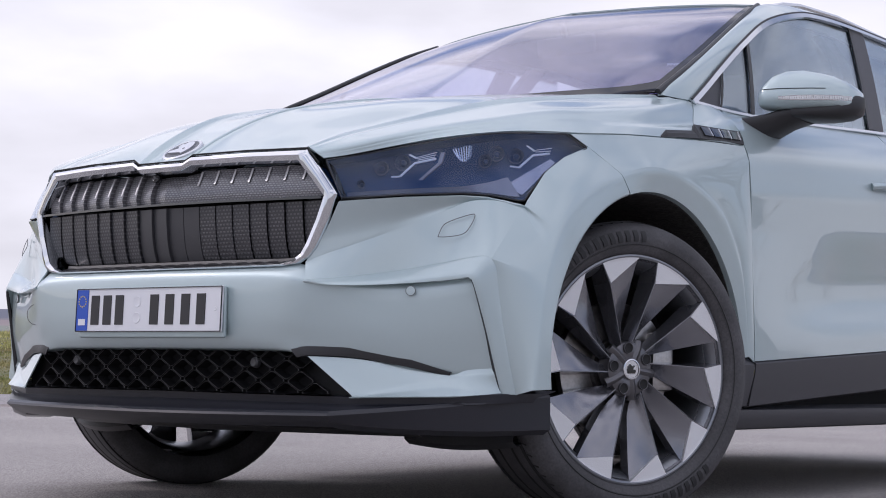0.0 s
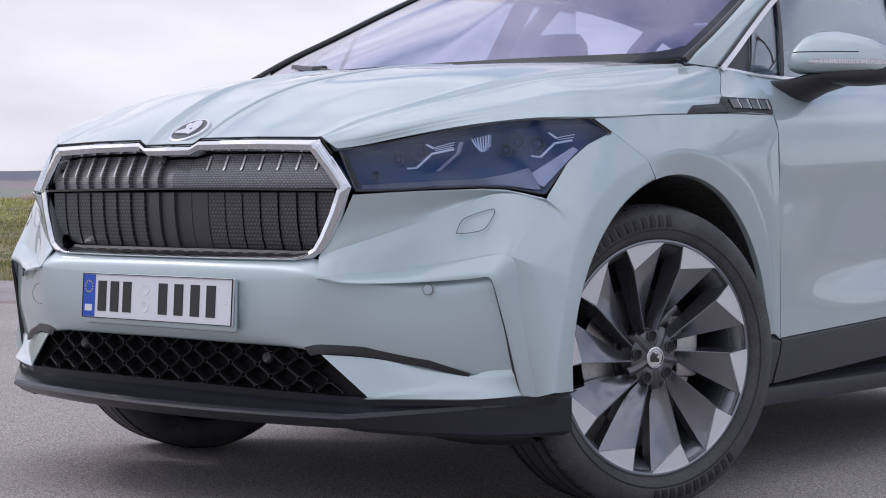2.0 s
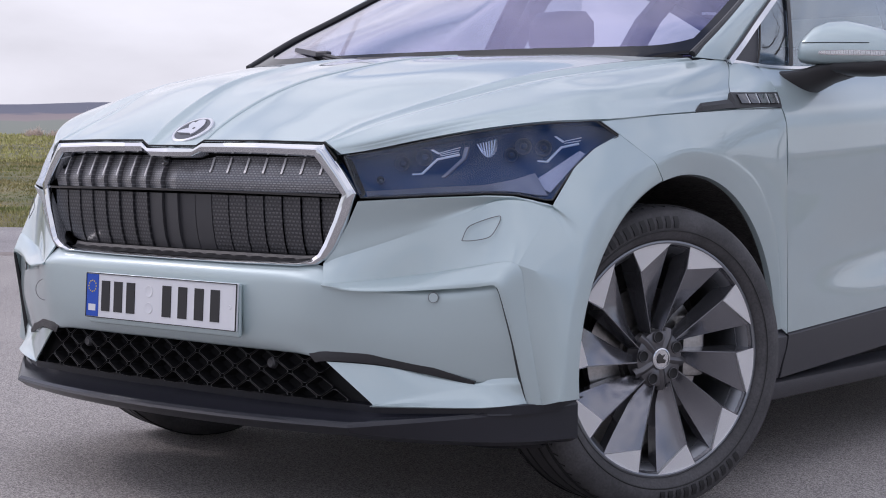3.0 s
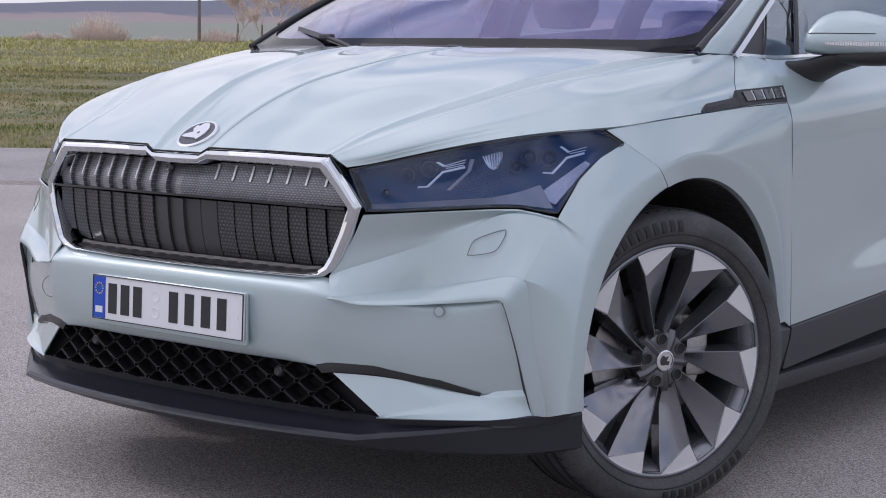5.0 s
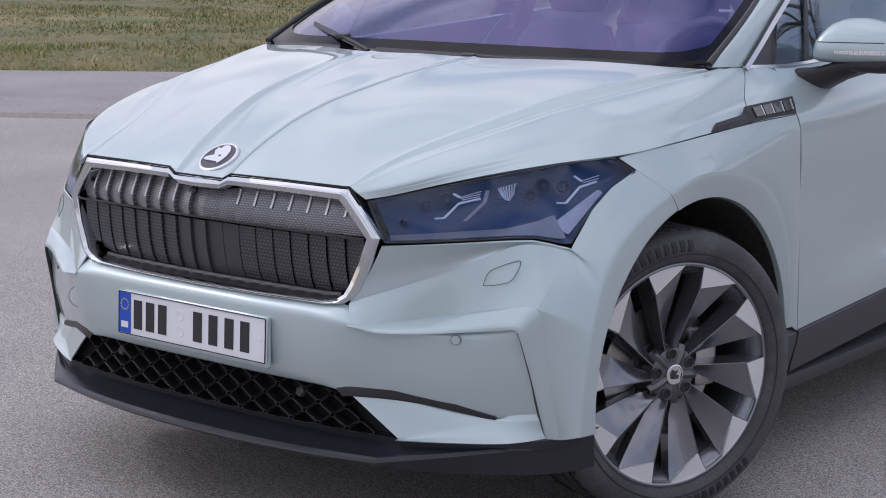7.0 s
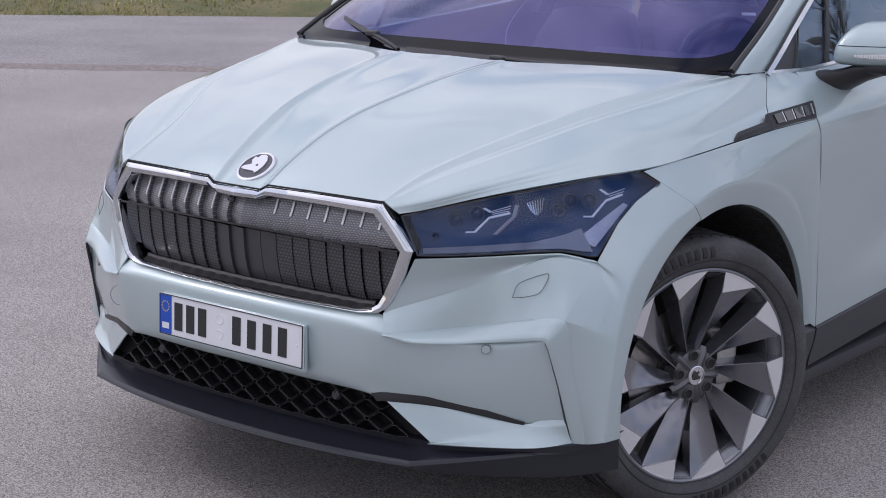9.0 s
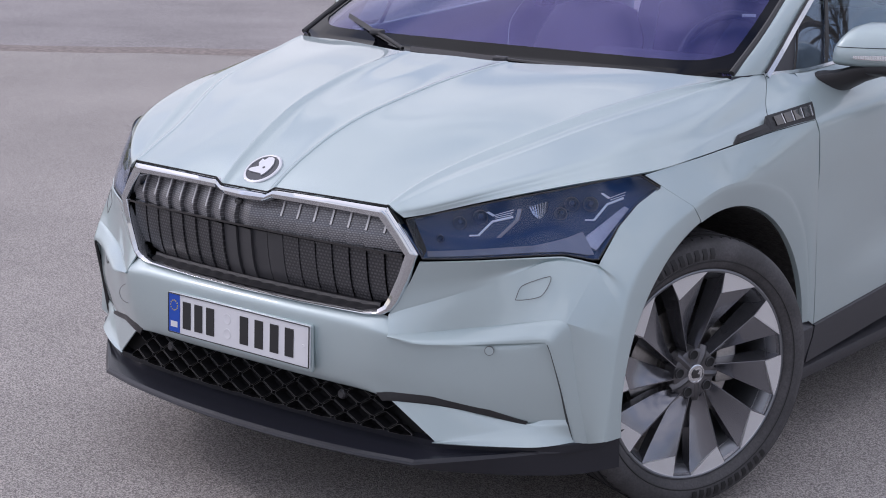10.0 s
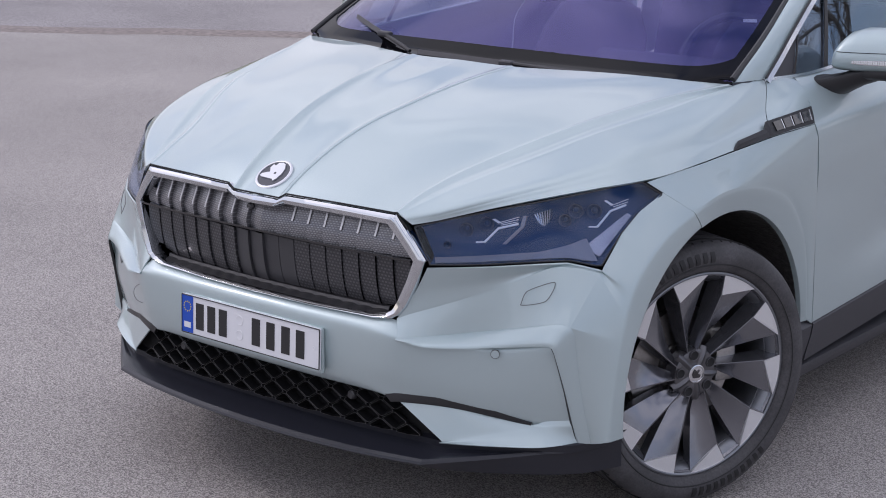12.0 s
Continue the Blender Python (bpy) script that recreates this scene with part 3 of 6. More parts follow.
def arch_pts(a0, a1, n, x=0.948, grow=0.0):
    return [V(x, ARCH_Y + math.cos(t) * (0.472 + grow), ARCH_Z + math.sin(t) * (0.441 + grow)) for t in (radians(a0 + (a1 - a0) * i / (n - 1)) for i in range(n))]


FLARE_REAR = [(.958, 1.322, .40), (.957, 1.303, .55), (.956, 1.268, .67), (.955, 1.175, .785), (.955, 1.05, .84), (.955, .92, .864), (.952, .79, .864), (.943, .668, .834)]
SEAM_TOP = [(.963, 1.345, .385), (.959, 1.3415, .6), (.958, 1.3305, .8), (.956, 1.3205, .94), (.948, 1.308, .979), (.932, 1.1, .9695), (.909, .75, .9425), (.874, .546, .9215)]
FLARE_FRONT = [(.943, .668, .834), (.938, .56, .80), (.936, .465, .745), (.935, .40, .675), (.934, .352, .56), (.933, .33, .45), (.931, .315, .305)]
SEAM_FRONT = [(.901, .582, .893), (.890, .495, .859), (.887, .42, .815), (.877, .352, .733), (.858, .256, .613), (.874, .262, .47), (.893, .282, .303)]


def build_fenders():
    for s in (1, -1):
        n = 64
        lip = arch_pts(4, 106, n)
        inner = [V(p.x - 0.012, ARCH_Y + (p.y - ARCH_Y) * 0.994, ARCH_Z + (p.z - ARCH_Z) * 0.994) for p in lip]
        fl = spline(FLARE_REAR, n)
        top = spline(SEAM_TOP, n, False)
        ease = [(i / (n - 1)) ** 3 for i in range(n)]
        full = [min(1, i / 14) for i in range(n)]
        m1 = [p.lerp(q, .25) + V(.004 * f, -.0015 * k, -.001 * k) for p, q, k, f in zip(fl, top, ease, full)]
        m2 = [p.lerp(q, .6) + V(.009 * f - .0022 * k, -.0012 * k, -.0025 * k) for p, q, k, f in zip(fl, top, ease, full)]
        fl_in = bump_between(fl, lip, (0.002, 0, 0), 0.25)
        g = rows_across([inner, lip, fl_in, fl, m1, m2, top], 5, [[0, 1], [1, 2, 3], [3, 4, 5, 6]], 0)
        first = 15
        for _ in range(120):
            old = [[p.x for p in row] for row in g]
            for i in range(1, len(g) - 1):
                for j in range(first + 1, len(g[0]) - 1):
                    g[i][j].x = .25 * (old[i - 1][j] + old[i + 1][j] + old[i][j - 1] + old[i][j + 1]) + .00002
        fd = part("fender", grid_mesh(mirror(g, s)), PAINT, car, thick=0.005)
        crisp(fd.data, 13)
        bm = bmesh.new()
        tube(bm, [V((p.x - .0006) * s, p.y - .0012, p.z) for p in g[-1][5:]], .0016, 6)
        part("panel_joint", bm, DARK, car)
        # dark liner behind the joints
        bm = bmesh.new()
        g = [[V((x) * s, ARCH_Y + math.cos(t) * 0.466, ARCH_Z + math.sin(t) * 0.436) for x in (0.935, 0.85, 0.6, 0.5)] for t in (radians(a) for a in range(-12, 189, 4))]
        grid_mesh(g, bm)
        box(bm, (.485 * s, .84, .52), (.02, .92, .52))
        part("wheel_arch_liner", bm, LINER, car, "black felt wheel arch liner", thick=0.004)


SHELF_UP = [(.479, .040, .548), (.546, .088, .556), (.64, .155, .571), (.735, .204, .590), (.80, .2305, .603), (.837, .247, .608), (.853, .256, .602)]
SHELF_LOW = [(.479, .037, .545), (.553, .056, .538), (.64, .110, .540), (.735, .171, .548), (.789, .200, .554), (.820, .211, .559), (.830, .2145, .553)]
INNER_DOWN = [(.830, .2145, .553), (.8345, .2195, .537), (.840, .231, .50), (.848, .249, .44), (.856, .267, .37), (.865, .287, .294)]
OUTER_DOWN = [(.853, .256, .602), (.860, .264, .585), (.864, .270, .54), (.871, .279, .46), (.880, .292, .38), (.890, .309, .294)]


def build_bumper():
    for s in (1, -1):
        n = 40
        top = even([(.541, .083, .733), (.605, .118, .738), (.669, .158, .743), (.771, .249, .750), (.812, .303, .749), (.877, .352, .731)], n, False)
        mid = even([(.462, .062, .592), (.4957, .0785, .608), (.5548, .112, .6312), (.6102, .146, .6543), (.6629, .181, .6782), (.7435, .238, .7181), (.7855, .271, .7376), (.835, .307, .738), (.875, .343, .722)], n)
        low = even(SHELF_UP, n)
        cheek = rows_across([top, bump_between(top, mid, (0, .009, -.001)), mid, bump_between(mid, low, (0.001, -0.0005, 0.0), 0.45), low], 8, [[0, 1, 2], [2, 3, 4]])
        # ledge and post that frame the side intake
        a, b = low, even(SHELF_LOW, n)
        oa, ob = even(OUTER_DOWN, 30), even(INNER_DOWN, 30)
        rim_out, rim_in = a + oa[1:], b + ob[1:]
        deep = [V(.006 * max(0, (i - n) / 30), .03, .001) for i in range(len(rim_out))]
        frame_strip = rows_across([rim_out, bump_between(rim_out, rim_in, (0.0, -0.0022, 0.0006), .10), bump_between(rim_out, rim_in, (0.0005, -0.0028, 0.001), .86), rim_in, [p + d for p, d in zip(rim_in, deep)]], 4, [[0, 1], [1, 2], [2, 3], [3, 4]])
        # skin from the headlight's outer edge down round the front of the wheel, on the same border
        side = cheek[-1]
        border = even(SEAM_FRONT[:4], 26, False)[:-1] + side[:-1] + oa
        k = len(border)
        spread = list(np.linspace(0, 3, 26))[:-1] + list(np.linspace(3, 4, len(side)))[:-1] + list(np.linspace(4, 6, 30))
        fine = spline(FLARE_FRONT, 601)
        fl = [fine[round(u * 100)] for u in spread]
        ang = np.interp(spread, [0, 1, 2, 3, 4, 5, 6], [106.3, 122, 135, 147, 160, 173, 187.5])
        lip = [arch_pts(v, v + 1, 2)[0] for v in ang]
        inner = [V(p.x - 0.012, ARCH_Y + (p.y - ARCH_Y) * 0.994, ARCH_Z + (p.z - ARCH_Z) * 0.994) for p in lip]
        m1 = bump_between(fl, border, (0.002, -0.0015, 0), 0.35)
        m2 = bump_between(fl, border, (0.0015, -0.0015, 0), 0.7)
        fl_in = bump_between(fl, lip, (0.002, -0.001, 0), 0.25)
        skin = rows_across([inner, lip, fl_in, fl, m1, m2, border], 5, [[0, 1], [1, 2, 3], [3, 4, 5, 6]], 1)
        bm = bmesh.new()
        for g in (cheek, skin):
            grid_mesh(mirror(g, s), bm)
        bmesh.ops.remove_doubles(bm, verts=bm.verts[:], dist=0.0012)
        bc = part("bumper_corner", bm, PAINT, car, "mint silver bumper corner round the headlight and wheel", thick=0.004)
        crisp(bc.data, 11)
        # firm crease where the front cheek turns into the side
        ridge = [Vector((p.x * s, p.y, p.z)) for p in side[4:]]
        on_ridge = {v.index for v in bc.data.vertices if min((v.co - p).length for p in ridge) < .0015}
        for e in bc.data.edges:
            if e.vertices[0] in on_ridge and e.vertices[1] in on_ridge:
                e.use_edge_sharp = True
        bl = part("bumper_ledge", grid_mesh(mirror(frame_strip, s)), PAINT, car, "painted ledge and post framing the side intake", thick=0.003)
        crisp(bl.data, 38)
        # black blade in the slot beside the post
        bm = bmesh.new()
        g = [[p + V(-0.012 * w, 0.004, 0), p + V(-0.002, 0.0, 0), p + V(0.002, 0.02, 0)] for p, w in zip(even(INNER_DOWN, 20), np.linspace(0.3, 0.95, 20))]
        grid_mesh(mirror(g, s), bm)
        part("air_slot", bm, BLACK, car, "black vertical air slot", thick=0.004)
        # lower wing with its shelf
        t = even([(.474, .062, .374), (.54, .098, .372), (.60, .132, .366), (.68, .182, .350), (.764, .2275, .336), (.80, .2505, .351), (.852, .283, .362)], n)
        m = even([(.582, .097, .285), (.64, .136, .300), (.71, .184, .3175), (.764, .2235, .329), (.80, .2425, .335), (.856, .279, .340)], n)
        b = even([(.577, .092, .281), (.64, .118, .283), (.71, .155, .285), (.78, .198, .287), (.82, .230, .290), (.868, .290, .296)], n)
        g = rows_across([t, bump_between(t, m, (0, 0.0, 0)), m, bump_between(m, b, (0, 0.002, -0.001)), b], 6, [[0, 1, 2], [2, 3, 4]], 1)
        bw = part("bumper_wing", grid_mesh(mirror(g, s)), PAINT, car, thick=0.003)
        crisp(bw.data, 18)
        # black stripe that runs out to a point
        up = spline([(.428, .053, .394), (.475, .065, .399), (.55, .10, .402), (.60, .128, .398), (.68, .172, .372), (.766, .226, .341)], 30)
        dn = spline([(.448, .056, .372), (.478, .063, .377), (.55, .10, .376), (.60, .130, .370), (.68, .176, .354), (.764, .230, .334)], 30)
        g = [[q + V(0, .012, 0), q + V(0, -0.002, 0), q.lerp(p, .5) + V(0, -0.0035, 0), p + V(0, -0.002, 0), p + V(0, .012, 0)] for p, q in zip(up, dn)]
        bm = bmesh.new()
        grid_mesh(mirror(g, s), bm)
        part("bumper_stripe", bm, BLACK, car, "black tapering trim stripe", thick=0.003)
        # parking sensor and washer cover
        bm = bmesh.new()
        nrm = V(0.52 * s, -0.85, 0.0).normalized()
        q = nrm.to_track_quat("X", "Z").to_matrix().to_4x4()
        lathe(bm, [(0.0, 0.0116), (0.0035, 0.0116), (0.0035, 0.0105), (0.001, 0.0105)], 24)
        bmesh.ops.transform(bm, matrix=Matrix.Translation((.700 * s, .1560, .5265)) @ q, verts=bm.verts[:])
        ps = part("parking_sensor", bm, SENSOR, car)
        bm = bmesh.new()
        lathe(bm, [(-0.004, 0.0104), (0.0028, 0.0104), (0.003, 0.0)], 24)
        bmesh.ops.transform(bm, matrix=Matrix.Translation((.700 * s, .1560, .5265)) @ q, verts=bm.verts[:])
        part("sensor_disc", bm, PAINT, ps)
        loop = spline([(.741, .2015, .6505), (.7418, .2175, .6757), (.7509, .2269, .6861), (.772, .2435, .697), (.7917, .2604, .7049), (.7987, .2646, .7039), (.7995, .2571, .6886), (.7919, .2431, .6647), (.7788, .2337, .6559), (.757, .2145, .651), (.741, .2015, .6505)], 61)
        bm = bmesh.new()
        tube(bm, [V(p.x * s, p.y, p.z) + V(0.0028 * s, -0.0042, 0.0010) for p in loop], 0.0010, 5, caps=False)
        part("washer_cover_joint", bm, SENSOR, car, "fine joint round a painted washer cover")
    # centre face, with the number plate in its middle
    rows = []
    for r in ([(0, .045, .583), (.2, .048, .583), (.38, .056, .583), (.455, .066, .586), (.50, .080, .565), (.60, .135, .560), (.70, .19, .560), (.826, .245, .564)],
              [(0, .018, .572), (.2, .022, .571), (.38, .034, .568), (.455, .041, .562), (.51, .061, .548), (.60, .117, .540), (.70, .178, .545), (.828, .241, .556)],
              [(0, .010, .545), (.2, .014, .545), (.38, .027, .543), (.455, .0345, .540), (.51, .058, .529), (.60, .112, .524), (.70, .166, .524), (.832, .240, .53)],
              [(0, .011, .47), (.2, .015, .47), (.38, .029, .467), (.455, .041, .462), (.51, .066, .456), (.60, .114, .45), (.70, .168, .45), (.840, .251, .45)],
              [(0, .018, .418), (.2, .022, .417), (.38, .038, .415), (.455, .053, .413), (.51, .075, .410), (.60, .121, .405), (.70, .176, .395), (.848, .272, .38)],
              [(0, .034, .392), (.2, .037, .391), (.38, .048, .390), (.44, .055, .385), (.50, .078, .383), (.60, .130, .375), (.70, .188, .352), (.857, .292, .325)],
              [(0, .060, .388), (.2, .063, .387), (.38, .074, .386), (.44, .081, .381), (.50, .104, .378), (.60, .152, .362), (.70, .208, .336), (.853, .306, .310)]):
        rows.append(even(r, 50))
    g = rows_across(rows, 6, [[0, 1, 2, 3, 4, 5], [5, 6]], 1)
    full = [[Vector((-p.x, p.y, p.z)) for p in row] for row in g[:0:-1]] + g
    part("front_bumper", grid_mesh(full), PAINT, car, "mint silver front bumper skin", thick=0.004)
    # round covers beside the plate
    for x, y, z in ((-.50, .062, .478),):
        bm = bmesh.new()
        tube(bm, [V(x + math.cos(a) * 0.028 * 0.9, y - math.cos(a) * -0.012 - 0.001, z + math.sin(a) * 0.028) for a in np.linspace(0, 2 * math.pi, 33)], 0.0009, 5, caps=False)
        part("sensor_cover_joint", bm, SENSOR, car)
    # black splitter lip
    prof = []
    edge = even([(0, -.032, .238), (.2, -.026, .239), (.4, -.005, .241), (.567, .030, .243)], 30) + even([(.567, .030, .243), (.68, .125, .255), (.80, .232, .270), (.87, .305, .282), (.919, .402, .292)], 24)[1:]
    back = even([(0, .062, .284), (.2, .066, .283), (.4, .082, .282), (.577, .106, .281)], 30) + even([(.577, .100, .281), (.68, .155, .284), (.79, .222, .288), (.87, .28, .294), (.917, .40, .297)], 24)[1:]
    for i, (p, q) in enumerate(zip(edge, back)):
        run = edge[min(i + 1, len(edge) - 1)] - edge[max(i - 1, 0)]
        o = V(run.y, -run.x, 0).normalized()
        side = min(max((p.x - 0.567) / 0.363, 0), 1)
        fall = 0.016 + 0.062 * side ** 0.8
        tuck = 0.019 - 0.024 * side
        prof.append([q + V(0, .03, .006), q, q + V(0, .002, -.0165), q.lerp(p, .09) + V(0, 0, -.0175), q.lerp(p, .30) + V(0, 0, -.0135), q.lerp(p, .62) + V(0, 0, -.0035), q.lerp(p, .90) + V(0, 0, .0025), p + V(0, 0, .0015), p + o * .0025 - V(0, 0, .003), p - o * tuck + V(0, 0, -fall), p - o * (tuck + .03) + V(0, 0, -fall - .012), p - o * (tuck + .10) + V(0, 0, -fall - .012)])
    full = [[Vector((-p.x, p.y, p.z)) for p in row] for row in prof[:0:-1]] + prof
    sp = part("splitter", grid_mesh(full), LIPBLACK, car, "satin black lower splitter lip", thick=0.003)
    crisp(sp.data, 14)


LINER = grain(material("arch_felt", (0.02, 0.019, 0.018), 0.95), 60.0, (0.012, 0.011, 0.011), (0.035, 0.032, 0.03), 5.0, 0.8, 120.0, 0.006)


def build_lower_grille():
    """Diamond lattice below the plate, with its dark backing and two sensors."""
    lg = part("lower_grille", grid_mesh([[V(x, .075 + .15 * (abs(x) / .6) ** 2.2 * .4, z) for z in (.405, .27)] for x in np.linspace(-.6, .6, 25)]), DARK, car, "black diamond lattice lower grille", thick=0.004)

    def yy(x):
        return .048 + .05 * (abs(x) / .58) ** 2.4

    def half_width(z):
        return .445 + (.392 - z) / .111 * .135

    pitch, step = 0.081, 0.0250

    def cell(half, wide):
        """One diamond funnel with a fine raised lip, coloured paler for the light on its edge."""
        bm = bmesh.new()
        rings = []
        for k, y in ((1.0, 0.004), (0.95, -0.004), (0.928, -0.0048), (0.912, -0.003), (0.62, 0.022)):
            rings.append([bm.verts.new((wide * k * a, y, half * k * b)) for a, b in ((1, -.06), (.96, .16), (.10, .98), (-.14, .98), (-1, .06), (-.96, -.16), (-.10, -.98), (.14, -.98))])
        for r, (a, b) in enumerate(zip(rings, rings[1:])):
            for k in range(8):
                bm.faces.new((a[k], a[(k + 1) % 8], b[(k + 1) % 8], b[k])).material_index = 1 if r in (1, 2) else 0
        bm.faces.new(rings[-1])
        me = bpy.data.meshes.new("lattice_cell")
        bmesh.ops.recalc_face_normals(bm, faces=bm.faces[:])
        bm.to_mesh(me)
        bm.free()
        me.materials.append(GLOSSBAR)
        me.materials.append(LIP_LIT)
        return me

    whole = cell(step * 0.93, pitch * 0.465)
    # cells that the splitter cuts off
    cut_low = cell(step * 0.93, pitch * 0.465)
    for v in cut_low.vertices:
        v.co.z = max(v.co.z, -.004)
    for r in range(5):
        z = .290 + r * step * 1.04
        for c in range(-8, 9):
            x = (c + (0.5 if r % 2 else 0)) * pitch
            if abs(x) < half_width(z) - 0.022:
                ob = new("lattice_cell", cut_low if r == 0 else whole)
                ob.parent = lg
                slope = -math.atan(.05 / .58 * 2.4 * (abs(x) / .58) ** 1.4) * (1 if x > 0 else -1)
                ob.matrix_basis = Matrix.Translation((x, yy(x), z)) @ Matrix.Rotation(-slope, 4, "Z")
    for x in (-.325, .312):
        bm = bmesh.new()
        lathe(bm, [(0.0, 0.0), (0.003, 0.0075), (0.003, 0.0088), (0.001, 0.0095), (-0.001, 0.012), (-0.01, 0.0135)], 24)
        bmesh.ops.transform(bm, matrix=Matrix.Translation((x, yy(x) - 0.006, .358)) @ Matrix.Rotation(radians(-90), 4, "Z"), verts=bm.verts[:])
        part("sensor", bm, EYE, lg, "round parking sensor")


GLOSSBAR = material("lattice_black", (0.004, 0.004, 0.005), 0.7, 0.0, 0.0, 0.03, 0.2)
LIP_LIT = material("lattice_lip_lit", (0.10, 0.098, 0.097), 0.38)
EYE = material("sensor_dark", (0.035, 0.035, 0.038), 0.35)
SENSOR = material("sensor_grey", (0.13, 0.13, 0.135), 0.45)


def build_grille():
    gr = part("grille", grid_mesh([[V(x, .105 + .05 * (x / .5) ** 2, z) for z in (.835, .60)] for x in np.linspace(-.472, .472, 21)]), DARK, car, "closed black grille with vertical ribs in a chrome frame", thick=0.004)
    outer = [(0, .024, .847), (.083, .030, .848), (.106, .034, .861), (.28, .046, .861), (.454, .066, .858), (.496, .072, .806), (.536, .080, .750), (.514, .074, .690), (.486, .066, .625), (.470, .062, .602), (.445, .058, .589), (.40, .052, .583), (.2, .036, .581), (0, .030, .581)]
    inner = [(0, .028, .823), (.072, .034, .824), (.098, .038, .835), (.27, .048, .834), (.430, .063, .829), (.468, .068, .788), (.503, .074, .746), (.484, .070, .690), (.460, .066, .638), (.446, .063, .614), (.425, .060, .600), (.39, .055, .593), (.2, .040, .590), (0, .034, .590)]

    def pairs():
        o, q = [], []
        for a, b, c, d in zip(outer, outer[1:], inner, inner[1:]):
            n = max(3, int((V(*b) - V(*a)).length / 0.012))
            o += [V(*a).lerp(V(*b), i / n) for i in range(n)]
            q += [V(*c).lerp(V(*d), i / n) for i in range(n)]
        return o + [V(*outer[-1])], q + [V(*inner[-1])]

    o, q = pairs()
    rows = []
    for p, r in zip(o, q):
        rows.append([p + V(0, .022, 0), p, p.lerp(r, .14) + V(0, -.006, 0), p.lerp(r, .45) + V(0, -.0098, 0), p.lerp(r, .88) + V(0, -.006, 0), r + V(0, .002, 0), r + V(0, .03, 0)])
    full = rows + [[Vector((-p.x, p.y, p.z)) for p in row] for row in rows[-2:0:-1]]
    part("grille_surround", grid_mesh(full, closed=True), CHROME, gr, "polished chrome surround")

    bm = bmesh.new()
    rim = [V(x, y + .001, z + .003) for x, y, z in ((.486, .072, .822), (.454, .066, .858), (.28, .046, .861), (.106, .034, .861), (.083, .030, .848))]
    tube(bm, rim + [V(-p.x, p.y, p.z) for p in rim[::-1]], .0024, 8)
    part("grille_joint", bm, DARK, gr, "dark joint under the hood edge")

    def top_z(x):
        return .822 if abs(x) < .078 else (.832 if abs(x) < .43 else .832 - (abs(x) - .43) * 1.1)

    def bot_z(x):
        return float(np.interp(abs(x), [.41, .425, .446, .46, .484, .5], [.603, .606, .618, .639, .690, .74]))

    n = 18
    edges = np.linspace(-.488, .488, n + 1)
    for i in range(n):
        a, b = edges[i], edges[i + 1]
        y0 = .058 + .03 * (((a + b) / 2) / .5) ** 2
        # upper rib leans back at its top and is stepped at one edge; mirrored about the middle
        lead, trail = (b, a) if (a + b) / 2 < -.02 else (a, b)
        trail += .0028 if lead > trail else -.0014
        bm = bmesh.new()
        za, zb = top_z(a) - .004, top_z(b) - .004
        zl, zt = (za, zb) if lead == a else (zb, za)
        g = []
        for u in np.linspace(0, 1, 7):
            x = lead + (trail - lead) * u
            zt_ = zl + (zt - zl) * u
            st = -.010 * (1 - u) + .004 * u
            g.append([V(x, y0 + st + .001, .748), V(x, y0 + st - .003, .767), V(x, y0 + st + .004, .79), V(x, y0 + st + .022, zt_)])
        g = [[p + V(0, .03, 0) for p in g[0]]] + g
        grid_mesh(g, bm)
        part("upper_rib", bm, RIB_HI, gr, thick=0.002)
        # pale strip painted in for the highlight along the rib's leading edge
        if abs(lead) > .09:
            bm = bmesh.new()
            w = .0050 if lead < trail else -.0032
            rise = ((.0035, .79), (.009, .801), (.0145, .814), (.019, zl - .003)) if lead < trail else ((-.0015, .777), (.0035, .79), (.012, .808), (.019, zl - .003))
            g = [[V(lead + w * u, y0 - .0132 + dy, z) for u in (-.2, 1)] for dy, z in rise]
            grid_mesh(g, bm)
            part("rib_glint", bm, RIB_GLINT, gr, thick=0.0015)
        bm = bmesh.new()
        za, zb = bot_z(a) + .004, bot_z(b) + .004
        zl, zt = (za, zb) if lead == a else (zb, za)
        plain = 7 <= i <= 10
        g = []
        for u in np.linspace(0, 1, 7):
            x = lead + (trail - lead) * u
            zb_ = zl + (zt - zl) * u
            st = -.006 * (1 - u) + .002 * u if lead > trail else .002
            g.append([V(x, y0 + st - .002, .738), V(x, y0 + st, .70), V(x, y0 + st + .004, .665), V(x, y0 + st + .011, .632), V(x, y0 + st + .021, zb_)])
        g = [[p + V(0, .03, 0) for p in g[0]]] + g
        grid_mesh(g, bm)
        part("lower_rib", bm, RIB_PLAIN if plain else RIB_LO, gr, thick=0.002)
    bm = bmesh.new()
    ribbon(bm, [V(x, .058 + .028 * (x / .5) ** 2, .743 + 0.004 * math.cos(x * 3)) for x in np.linspace(-.495, .495, 31)], 0.0055, 0.014)
    part("grille_bar", bm, PIANO, gr, "gloss black horizontal bar")
    # dark sill under the ribs, with a notch at each rib
    sill = []
    for i, x in enumerate(np.linspace(-.412, .412, 69)):
        y1, z1 = .040 + .018 * (x / .43) ** 2, .591 + .004 * max(0, abs(x) - .38) / .05
        step = .003 if i % 4 == 0 else 0
        sill.append([V(x, y1, z1), V(x, y1 + .014, z1 + .004 - step), V(x, y1 + .030, z1 + .008 - step), V(x, y1 + .034, z1 + .014), V(x, y1 + .052, z1 + .016)])
    part("grille_sill", grid_mesh(sill), BLACK, gr, "dark sill below the ribs")
    bm = bmesh.new()
